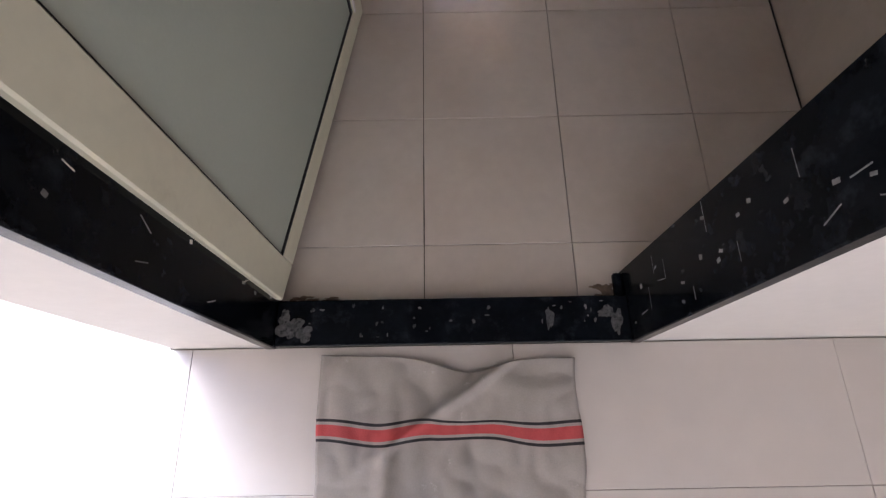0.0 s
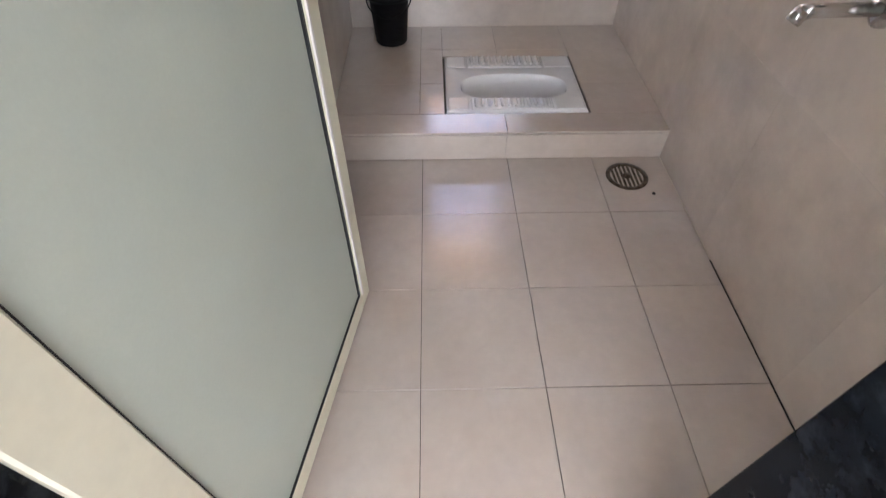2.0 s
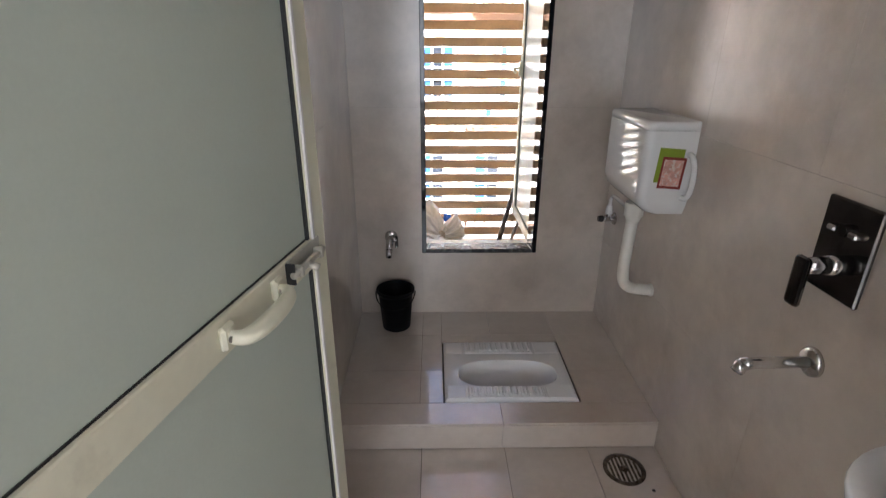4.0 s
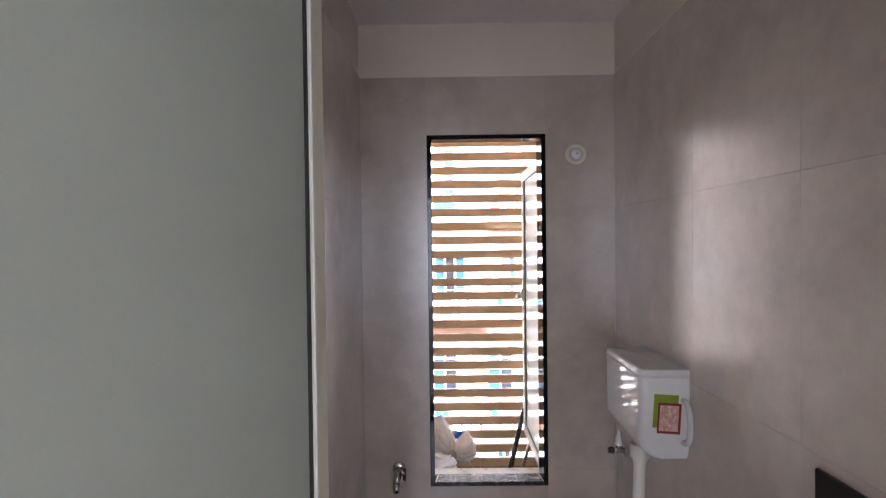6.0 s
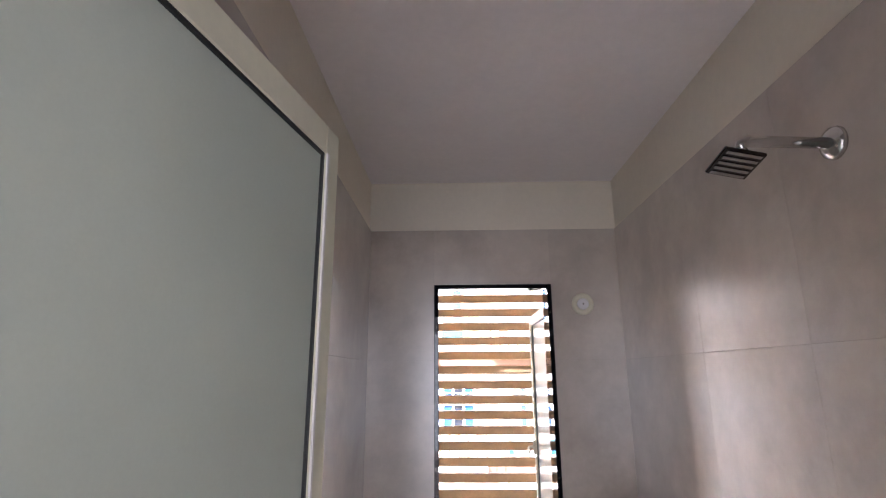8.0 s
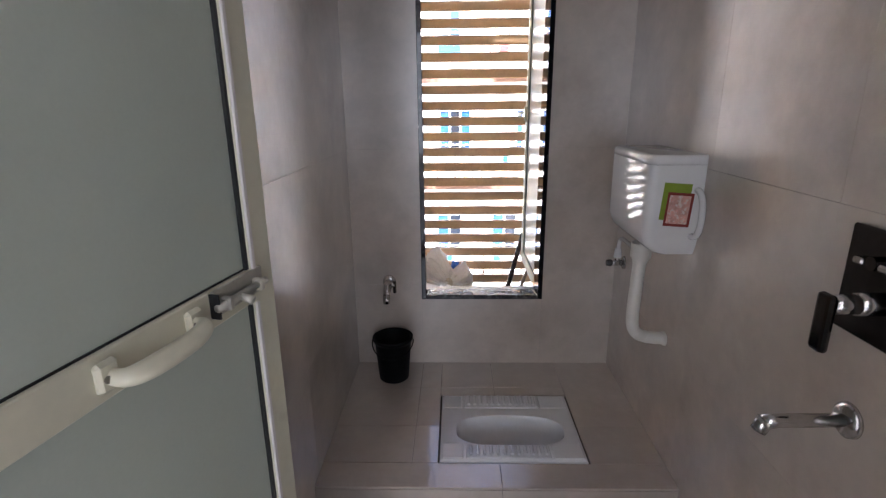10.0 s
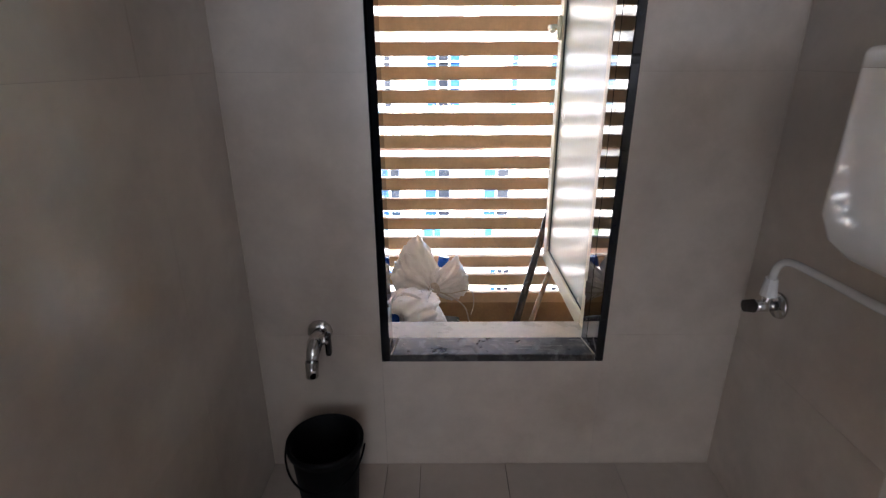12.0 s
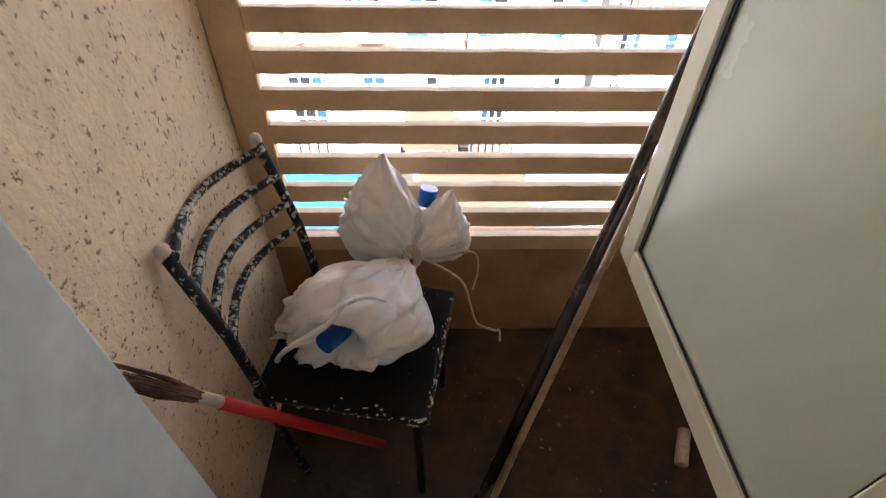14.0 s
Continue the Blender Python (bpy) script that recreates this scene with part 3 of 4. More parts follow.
for z0, z1, cross in ((r0, 1.016, (r0, r0 + 0.002)), (1.066, r1, (r1 - 0.006, r1))):
    bm = bmesh.new()
    for b in ((s1 - 0.006, s1, z0, z1), (s0, s0 + 0.002, z0, z1), (s0, s1, *cross)):
        add_box(bm, b[0], b[1], -0.010, -0.003, b[2], b[3], 0, DM)
    # black strip standing in for the shadow gap between upper panel and middle rail
    if z0 > 1:
        add_box(bm, s0, s1, -0.010, -0.0065, z0, z0 + 0.0025, 0, DM)
    bmesh.ops.recalc_face_normals(bm, faces=bm.faces)
    part("gasket", bm, "gasket", door, "black rubber gasket")
    bm = bmesh.new()
    add_box(bm, s1, s1 + 0.008, 0.0, 0.004, z0, z1, 0.001, DM)
    bmesh.ops.recalc_face_normals(bm, faces=bm.faces)
    part("bead", bm, "white_paint", door, "white glazing bead")
hpts = [DM @ Vector(p) for p in ((0.392, 0.004, 1.044), (0.397, 0.024, 1.042), (0.425, 0.033, 1.042), (0.480, 0.033, 1.042), (0.511, 0.024, 1.044), (0.516, 0.004, 1.044))]
hb = part("handle", tube(bend(hpts, 6), [0.0075 + 0.004 * math.sin(k / 30 * math.pi) for k in range(31)], 12, flat=0.75), "cream", door, "cream plastic bow handle", smooth=True)
for a in (0.392, 0.516):
    part("foot", dbox(a - 0.013, a + 0.013, 0, 0.010, 1.028, 1.060, 0.004), "cream", hb)
    part("screw", lathe(((0.004, 0), (0.004, 0.002), (0, 0.0025)), DM @ Matrix.Translation((a - 0.006, 0.012, 1.044)) @ Euler((radians(-90), 0, 0)).to_matrix().to_4x4(), 8), "steel", hb)
bolt = part("bolt", dbox(0.556, 0.668, 0.0, 0.004, 1.030, 1.066, 0.001), "dull_metal", door, "steel sliding bolt")
part("rod", tube([DM @ Vector((0.552, 0.012, 1.046)), DM @ Vector((0.662, 0.012, 1.046))], 0.0055, 12), "dull_metal", bolt, smooth=True)
part("knob", tube([DM @ Vector((0.600, 0.012, 1.046)), DM @ Vector((0.600, 0.030, 1.040))], [0.005, 0.0065], 10), "dull_metal", bolt, smooth=True)
part("end_stop", dbox(0.5525, 0.5555, 0.0, 0.014, 1.031, 1.064, 0.0005), "gasket", bolt, "dark end plate")
for a in (0.572, 0.645):
    part("staple", dbox(a - 0.005, a + 0.005, 0.004, 0.019, 1.037, 1.055, 0.002), "dull_metal", bolt)

# ---- squat pan ----
pan = thing("squat_toilet", "white ceramic squat pan set in the platform, slightly stained", "squat toilet", (0.34, 1.78, ZP))


def pan_body():
    """Rim plate with a rounded oval bowl sunk through it."""
    bm = bmesh.new()
    cx, cy, n = (PX0 + PX1) / 2 + 0.004, (PY0 + PY1) / 2 - 0.032, 56
    zt = ZP + 0.004

    def outer(a, inset, z):
        c, s = math.cos(a), math.sin(a)
        hx, hy = (PX1 - PX0) / 2 - inset, (PY1 - PY0) / 2 - inset
        k = min(hx / max(abs(c), 1e-6), hy / max(abs(s), 1e-6))
        return ((PX0 + PX1) / 2 + c * k, (PY0 + PY1) / 2 + s * k, z)

    def oval(a, rx, ry, z, dx=0):
        c, s = math.cos(a), math.sin(a)
        e = 0.75
        return (cx + dx + rx * math.copysign(abs(c) ** e, c), cy + ry * math.copysign(abs(s) ** e, s), z)
    rows = [lambda a: outer(a, 0, ZP - 0.02), lambda a: outer(a, 0.0, zt - 0.004), lambda a: outer(a, 0.004, zt),
            lambda a: oval(a, 0.200, 0.092, zt), lambda a: oval(a, 0.196, 0.088, zt - 0.006), lambda a: oval(a, 0.186, 0.085, zt - 0.05),
            lambda a: oval(a, 0.165, 0.072, zt - 0.09), lambda a: oval(a, 0.09, 0.05, zt - 0.115, 0.05), lambda a: oval(a, 0.03, 0.03, zt - 0.118, 0.10)]
    angs = sorted({2 * math.pi * k / n for k in range(n)} | {math.atan2(sy * (PY1 - PY0), sx * (PX1 - PX0)) % (2 * math.pi) for sx in (1, -1) for sy in (1, -1)})
    rings = [[bm.verts.new(f(a)) for a in angs] for f in rows]
    k = len(angs)
    for r, q in zip(rings, rings[1:]):
        for i in range(k):
            bm.faces.new((r[i], r[(i + 1) % k], q[(i + 1) % k], q[i]))
    bm.faces.new(rings[-1])
    return bm


ob = part("bowl", pan_body(), "ceramic", pan, smooth=True)
md = ob.modifiers.new("edges", "EDGE_SPLIT")
md.split_angle = radians(50)
for y0, y1, tag in ((PY0 + 0.006, PY0 + 0.080, "near"), (PY1 - 0.098, PY1 - 0.010, "far")):
    foot = part("footrest", box(PX0 + 0.09, PX0 + 0.385, y0, y1, ZP + 0.003, ZP + 0.010, 0.004), "ceramic", pan, "ribbed ceramic foot rest")
    for k in range(12):
        x = PX0 + 0.108 + k * 0.0236
        part("rib", box(x - 0.0065, x + 0.0065, y0 + 0.012, y1 - 0.012, ZP + 0.009, ZP + 0.020, 0.004), "ceramic", foot)
for x0, x1 in ((PX0 + 0.008, PX0 + 0.082), (PX0 + 0.393, PX1 - 0.008)):
    part("corner_pad", box(x0, x1, PY0 + 0.008, PY0 + 0.088, ZP + 0.003, ZP + 0.008, 0.003), "ceramic", pan)
    part("corner_pad", box(x0, x1, PY1 - 0.095, PY1 - 0.010, ZP + 0.003, ZP + 0.008, 0.003), "ceramic", pan)

# ---- floor drain ----
drain = thing("floor_drain", "round steel floor drain grating, grimy", "floor drain", (0.700, 1.362, 0))
TD = Matrix.Translation((0.700, 1.362, 0.0))
part("rim", lathe(((0.071, 0.0005), (0.071, 0.003), (0.060, 0.004), (0.056, 0.0025), (0.056, -0.004)), TD, 36), "grimy_steel", drain, smooth=True)
part("pit", lathe(((0.056, -0.001), (0.0, 0.0)), TD, 28), "grime", drain)
for k in range(-3, 4):
    h = math.sqrt(0.055 ** 2 - (k * 0.0145) ** 2)
    part("bar", box(0.700 + k * 0.0145 - 0.004, 0.700 + k * 0.0145 + 0.004, 1.362 - h, 1.362 + h, -0.002, 0.002, 0.001), "grimy_steel", drain)
part("knob", lathe(((0.014, 0.002), (0.014, 0.006), (0.010, 0.008), (0, 0.008)), TD, 18), "grimy_steel", drain, smooth=True)
solo("pebble", lathe(((0.0, 0.0), (0.006, 0.002), (0.005, 0.005), (0, 0.006)), Matrix.Translation((0.765, 1.27, 0.0)), 8), "gasket", "small dark speck of dirt on floor", "dirt")

# ---- bucket ----
bucket = thing("bucket", "small black plastic bucket on the platform corner", "bucket", (-0.132, 2.135, ZP))
TB = Matrix.Translation((-0.132, 2.135, ZP))
part("body", lathe(((0.0, 0.002), (0.062, 0.002), (0.065, 0.006), (0.078, 0.17), (0.080, 0.185), (0.087, 0.187), (0.088, 0.20), (0.083, 0.203), (0.079, 0.198), (0.064, 0.02), (0.0, 0.015)), TB, 40), "black_plastic", bucket, smooth=True)
part("handle", tube([TB @ Vector((0.090 * math.cos(a), 0.086 * math.sin(a) * 0.9 - 0.02 * abs(math.sin(a)), 0.185 - 0.05 * abs(math.sin(a)))) for a in [-math.pi * k / 24 for k in range(25)]], 0.0025, 8), "black_plastic", bucket, "thin bail handle", smooth=True)

# ---- tap on the back wall ----
tap = thing("bib_tap", "chrome bib tap low on the tiled wall", "tap", (-0.155, YB0, 0.515))
part("flange", lathe(((0, 0.001), (0.030, 0.001), (0.029, 0.006), (0.018, 0.012), (0.0, 0.013)), Matrix.Translation((-0.155, YB0, 0.520)) @ Euler((radians(90), 0, 0)).to_matrix().to_4x4(), 24), "chrome", tap, smooth=True)
part("body", tube([(-0.155, YB0 - 0.005, 0.520), (-0.155, YB0 - 0.030, 0.520), (-0.156, YB0 - 0.052, 0.518), (-0.158, YB0 - 0.068, 0.503), (-0.160, YB0 - 0.076, 0.478)], [0.015, 0.016, 0.018, 0.016, 0.013], 16), "chrome", tap, smooth=True)
part("nozzle", tube([(-0.160, YB0 - 0.076, 0.484), (-0.162, YB0 - 0.080, 0.446)], [0.0155, 0.0145], 16), "chrome", tap, smooth=True)
part("handle", tube([(-0.152, YB0 - 0.042, 0.520), (-0.134, YB0 - 0.044, 0.522), (-0.124, YB0 - 0.045, 0.520)], [0.012, 0.013, 0.010], 14), "chrome", tap, smooth=True)
part("lever", box(-0.134, -0.120, YB0 - 0.054, YB0 - 0.036, 0.482, 0.538, 0.005, seg=2), "dark_chrome", tap)

# ---- cistern ----
cistern = thing("cistern", "white plastic flush cistern on the tiled wall", "cistern", (XR, 1.73, 0.86))


def cistern_body(rows):
    """A tapering tank, narrower and shallower towards its bottom, with rounded corners."""
    bm = bmesh.new()
    rings = []
    y0, y1, d = 1.562, 1.922, 0.158
    for z, sy, sd in rows:
        hy, cy, dd, r = (y1 - y0) / 2 * (0.82 + 0.18 * sy), (y0 + y1) / 2, d * sd, 0.028
        pts = [(XR - 0.001, cy - hy)]
        for a in range(0, 91, 15):
            pts.append((XR - dd + r - r * math.sin(radians(a)), cy - hy + r - r * math.cos(radians(a))))
        for a in range(0, 91, 15):
            pts.append((XR - dd + r - r * math.cos(radians(a)), cy + hy - r + r * math.sin(radians(a))))
        pts.append((XR - 0.001, cy + hy))
        rings.append([bm.verts.new((x, y, z)) for x, y in pts])
    n = len(rings[0])
    for a, b in zip(rings, rings[1:]):
        for i in range(n - 1):
            bm.faces.new((a[i], b[i], b[i + 1], a[i + 1]))
    bm.faces.new(rings[0])
    bm.faces.new(rings[-1][::-1])
    bmesh.ops.recalc_face_normals(bm, faces=bm.faces)
    return bm


def split_edges(ob, angle=40):
    ob.modifiers.new("edges", "EDGE_SPLIT").split_angle = radians(angle)
    return ob


split_edges(part("tank", cistern_body(((0.852, 0.34, 0.66), (0.858, 0.46, 0.76), (0.882, 0.76, 0.92), (0.918, 1.0, 1.0), (1.118, 1.0, 1.0))), "plastic", cistern, smooth=True))
part("lid", cistern_body(((1.1186, 1.0, 1.0), (1.136, 1.0, 1.0), (1.142, 0.98, 0.98), (1.145, 0.93, 0.945), (1.146, 0.86, 0.90))), "plastic", cistern, "white lid with rounded edge", smooth=True)
part("lever", tube(bend([(XR - 0.022, 1.590, 1.045), (XR - 0.020, 1.548, 1.045), (XR - 0.018, 1.526, 1.015), (XR - 0.018, 1.523, 0.955), (XR - 0.020, 1.540, 0.918), (XR - 0.024, 1.590, 0.910)], 5), 0.009, 10), "plastic", cistern, "curved white flush lever", smooth=True)
part("outlet", lathe(((0.032, 0.006), (0.032, -0.040), (0.026, -0.046), (0.022, -0.062)), Matrix.Translation((XR - 0.108, 1.70, 0.85)), 22), "pipe_plastic", cistern, smooth=True)
part("flush_pipe", tube(bend([(XR - 0.108, 1.70, 0.81), (XR - 0.112, 1.70, 0.70), (XR - 0.114, 1.70, 0.600), (XR - 0.104, 1.70, 0.552), (XR - 0.070, 1.70, 0.528), (XR - 0.001, 1.70, 0.520)], 6), 0.0205, 16), "pipe_plastic", cistern, "cream plastic flush pipe", smooth=True)
part("socket", lathe(((0.0245, 0.0), (0.0240, 0.006), (0.0205, 0.008)), Matrix.Translation((XR, 1.70, 0.520)) @ Euler((0, radians(-90), 0)).to_matrix().to_4x4(), 20), "pipe_plastic", cistern, smooth=True)

leaflet = thing("leaflet", "green and pink printed leaflet stuck on the cistern", "leaflet", (0.776, 1.562, 1.0))
LM = Matrix.Translation((0.772, 1.5605, 1.005)) @ Euler((0, radians(4), 0)).to_matrix().to_4x4()
part("backing", box(-0.044, 0.034, -0.0008, 0.0, -0.045, 0.062, 0, LM), "paper_green", leaflet)
part("card", box(-0.030, 0.044, -0.0022, -0.0014, -0.062, 0.036, 0, LM), "paper_red", leaflet)
part("print", box(-0.024, 0.036, -0.0030, -0.0023, -0.054, 0.028, 0, LM), "paper_pink", leaflet)

# angle valve and hose
valve = thing("angle_valve", "chrome angle valve on the tiled wall", "valve", (XR, 2.15, 0.645))
ER = Euler((0, radians(-90), 0)).to_matrix().to_4x4()
part("flange", lathe(((0, 0.001), (0.028, 0.001), (0.026, 0.007), (0.0, 0.010)), Matrix.Translation((XR, 2.15, 0.645)) @ ER, 22), "chrome", valve, smooth=True)
part("body", tube([(XR - 0.005, 2.15, 0.645), (XR - 0.04, 2.15, 0.645), (XR - 0.055, 2.15, 0.645)], [0.011, 0.013, 0.011], 14), "chrome", valve, smooth=True)
part("knob", tube([(XR - 0.055, 2.15, 0.645), (XR - 0.074, 2.15, 0.645)], [0.015, 0.013], 10), "dark_chrome", valve)
part("neck", tube([(XR - 0.030, 2.15, 0.645), (XR - 0.030, 2.15, 0.675)], [0.010, 0.010], 12), "chrome", valve, smooth=True)
hose = thing("supply_hose", "white plastic hose from valve to cistern", "hose", (XR - 0.030, 2.15, 0.67))
part("nut", tube([(XR - 0.030, 2.15, 0.670), (XR - 0.030, 2.15, 0.708)], [0.017, 0.012], 12), "plastic", hose)
part("pipe", tube(bend([(XR - 0.030, 2.15, 0.702), (XR - 0.031, 2.140, 0.738), (XR - 0.036, 2.10, 0.762), (XR - 0.050, 2.00, 0.775), (XR - 0.070, 1.86, 0.790), (XR - 0.080, 1.78, 0.805), (XR - 0.082, 1.76, 0.850)], 6), 0.0078, 10), "plastic", hose, smooth=True)

# ---- shower mixer, spout, shower head ----
mixer = thing("shower_mixer", "dark chrome square shower mixer plate with lever", "mixer", (XR, 0.94, 0.99))
part("plate", box(XR - 0.012, XR - 0.001, 0.872, 1.005, 0.893, 1.085, 0.003), "dark_chrome", mixer)
for y in (0.912, 0.965):
    part("button", box(XR - 0.026, XR - 0.012, y - 0.011, y + 0.011, 1.022, 1.034, 0.003), "chrome", mixer)
part("stop", tube([(XR - 0.012, 0.938, 1.03), (XR - 0.024, 0.938, 1.03)], 0.012, 14), "dark_chrome", mixer)
part("collar", tube([(XR - 0.012, 0.922, 0.965), (XR - 0.045, 0.922, 0.965)], 0.0195, 24), "chrome", mixer, smooth=True)
lv = part("cartridge", tube([(XR - 0.045, 0.922, 0.965), (XR - 0.085, 0.922, 0.965)], [0.017, 0.016], 24), "chrome", mixer, smooth=True)
part("lever", box(XR - 0.102, XR - 0.086, 0.904, 0.938, 0.882, 0.985, 0.007, seg=2), "dark_chrome", lv)

spout = thing("bath_spout", "chrome wall spout with round flange", "spout", (XR, 0.932, 0.738))
part("flange", lathe(((0, 0.001), (0.033, 0.001), (0.032, 0.008), (0.024, 0.014), (0, 0.015)), Matrix.Translation((XR, 0.932, 0.738)) @ ER, 28), "chrome", spout, smooth=True)
part("arm", tube([(XR - 0.01, 0.932, 0.738), (XR - 0.13, 0.932, 0.736), (XR - 0.152, 0.932, 0.732)], [0.0125, 0.0125, 0.014], 18), "chrome", spout, smooth=True)
part("nozzle", tube([(XR - 0.148, 0.932, 0.738), (XR - 0.158, 0.932, 0.716)], [0.0145, 0.0135], 18), "chrome", spout, smooth=True)

shower = thing("overhead_shower", "square chrome shower head on a wall arm", "shower head", (XR, 0.90, 2.10))
part("flange", lathe(((0, 0.001), (0.034, 0.001), (0.032, 0.010), (0.020, 0.016), (0, 0.017)), Matrix.Translation((XR, 0.888, 2.090)) @ ER, 28), "chrome", shower, smooth=True)
part("arm", tube([(XR - 0.01, 0.888, 2.090), (XR - 0.17, 0.890, 2.097), (XR - 0.182, 0.891, 2.092), (XR - 0.188, 0.891, 2.074)], 0.0115, 16), "chrome", shower, smooth=True)
part("joint", lathe(((0.0, 0.016), (0.014, 0.010), (0.016, 0), (0.014, -0.010), (0, -0.016)), Matrix.Translation((XR - 0.188, 0.891, 2.068)), 18), "chrome", shower, smooth=True)
SHM = Matrix.Translation((XR - 0.200, 0.893, 2.052)) @ Euler((radians(-14), radians(12), 0)).to_matrix().to_4x4()
plate = part("plate", box(-0.040, 0.040, -0.040, 0.040, -0.004, 0.004, 0.002, SHM), "dark_chrome", shower, "square nozzle plate")
for i in range(5):
    part("nozzle_strip", box(-0.034, 0.034, -0.036 + i * 0.0158, -0.028 + i * 0.0158, -0.0062, -0.0036, 0.001, SHM), "chrome", plate)

# ---- wash basin ----
basin = thing("wash_basin", "white ceramic wall hung wash basin", "wash basin", (XR, 0.40, 0.8))


def basin_bowl():
    bm = bmesh.new()
    cx, cy, n = 0.730, 0.40, 48
    rows = ((0.03, 0.03, 0.655), (0.10, 0.08, 0.665), (0.165, 0.125, 0.71), (0.20, 0.17, 0.775), (0.206, 0.185, 0.815), (0.203, 0.183, 0.822), (0.175, 0.155, 0.822), (0.165, 0.145, 0.81), (0.12, 0.10, 0.72), (0.02, 0.02, 0.705))
    rings = []
    rows = [(a * 0.96, b, z + 0.028) for a, b, z in rows]
    for rx, ry, z in rows:
        ring = []
        for k in range(n):
            a = 2 * math.pi * k / n
            c, s = math.cos(a), math.sin(a)
            e = 0.82
            ring.append(bm.verts.new((cx + rx * math.copysign(abs(c) ** e, c), cy + ry * math.copysign(abs(s) ** e, s), z)))
        rings.append(ring)
    for a, b in zip(rings, rings[1:]):
        for k in range(n):
            bm.faces.new((a[k], a[(k + 1) % n], b[(k + 1) % n], b[k]))
    bm.faces.new(rings[0][::-1])
    bm.faces.new(rings[-1])
    return bm


part("bowl", basin_bowl(), "ceramic", basin, smooth=True)
part("back_ledge", box(0.79, XR - 0.001, 0.265, 0.535, 0.73, 0.860, 0.015, seg=3), "ceramic", basin)
part("waste", tube([(0.70, 0.40, 0.69), (0.70, 0.40, 0.55), (0.74, 0.40, 0.50), (XR - 0.001, 0.40, 0.50)], 0.018, 14), "chrome", basin, smooth=True)

# ---- hall in front of the doorway ----
HXL, HXR, HY = -2.6, 2.2, -3.0
hall_floor = structure("hall_floor", box(HXL, HXR, HY, YD0 - 0.003, -0.12, 0.003), "hall_grout", "bed under cream vitrified hall tiles", "floor")
structure("balcony_slab", box(HXL, XL - 0.165, YD0 - 0.003, 1.9, -0.12, 0.003), "hall_grout", "bed under pale balcony tiles", "floor")
HT = lambda a, b: Matrix.Translation((a, b, 0.009))
tiled(hall_floor, (HXL, -1.635, -1.035, -0.435, 0.165, 0.765, 1.365, HXR), (HY, -2.57, -1.97, -1.37, -0.77, -0.165, YD0 - 0.002), HT, "hall_tile", gap=0.0010, h=0.007)
tiled(hall_floor, (HXL, -1.635, -1.035, XL - 0.166), (YD0 - 0.004, 0.69, 1.29, 1.9), HT, "hall_tile", gap=0.0010, h=0.007)
structure("hall_ceiling", box(HXL - 0.15, HXR + 0.15, HY - 0.15, YD1, ZC, ZC + 0.12), "ceiling_paint", "plain white hall ceiling", "ceiling")
bm = bmesh.new()
add_box(bm, HXL - 0.15, HXL, HY, 1.9, -0.12, ZC)
structure("hall_wall_west", bm, "white_paint", "plain white hall wall", "wall")
structure("hall_wall_east", box(HXR, HXR + 0.15, HY, YD0, -0.12, ZC), "white_paint", "plain white hall wall", "wall")
bm = bmesh.new()
add_box(bm, HXL - 0.15, HXR + 0.15, HY - 0.15, HY, -0.12, ZC)
structure("hall_wall_south", bm, "white_paint", "plain white hall wall", "wall")
bm = bmesh.new()
add_box(bm, HXL, XL - 0.16, YD0, YD1, 2.1, ZC)
add_box(bm, HXL, -1.7, YD0, YD1, -0.12, 2.1)
structure("hall_wall_north", bm, "white_paint", "white hall wall with a bright balcony opening", "wall")


def cloth_sheet():
    """A crumpled rectangle of cloth with two faces, split by stripes along its width."""
    x0, x1, y1, y0 = -0.184, 0.262, 0.070, -0.42
    nu, nv = 84, 200
    bm = bmesh.new()
    grid = []
    for j in range(nv + 1):
        row = []
        v = j / nv
        for i in range(nu + 1):
            u = i / nu
            x = x0 + (x1 - x0) * u + 0.02 * (1 - v) * (1 if u > 0.5 else 0.6) * (u - 0.2)
            y = y1 + (y0 - y1) * v
            y -= 0.028 * math.exp(-((u - 0.58) / 0.16) ** 2) * max(0, 1 - v * 3.5) + 0.012 * u
            y += 0.014 * noise.noise(Vector((u * 4.5, v * 2.0, 5.3))) * min(1, v * 4)
            x += 0.014 * noise.noise(Vector((1.7 + round(u), y * 7, 0))) * abs(2 * u - 1)
            h = 0.016 * abs(noise.noise(Vector((x * 9, y * 7, 3.1)))) + 0.009 * abs(noise.noise(Vector((x * 24, y * 17, 8.2))))
            fold = math.exp(-(((x + 0.055) - (y + 0.02) * 0.12) / 0.016) ** 2) * min(1, max(0, (-0.03 - y) * 12))
            fold2 = math.exp(-(((x - 0.075) - (y - 0.0) * 1.5) / 0.016) ** 2) * max(0, 1 - abs(y + 0.01) * 7)
            row.append(bm.verts.new((x, y, 0.0125 + h + 0.026 * fold + 0.024 * fold2)))
        grid.append(row)
    for j in range(nv):
        for i in range(nu):
            f = bm.faces.new((grid[j][i], grid[j + 1][i], grid[j + 1][i + 1], grid[j][i + 1]))
            d = (j + 0.5) / nv * (y1 - y0)
            f.material_index = 1 if 0.120 < d < 0.139 else (2 if 0.1105 < d < 0.1148 or 0.1440 < d < 0.1483 else 0)
    return bm


mat_ob = solo("floor_cloth", cloth_sheet(), ("cloth", "cloth_red", "cloth_black"), "crumpled grey cloth mat with a red stripe", "floor cloth", smooth=True)
mat_ob.modifiers.new("thickness", "SOLIDIFY").thickness = 0.0025

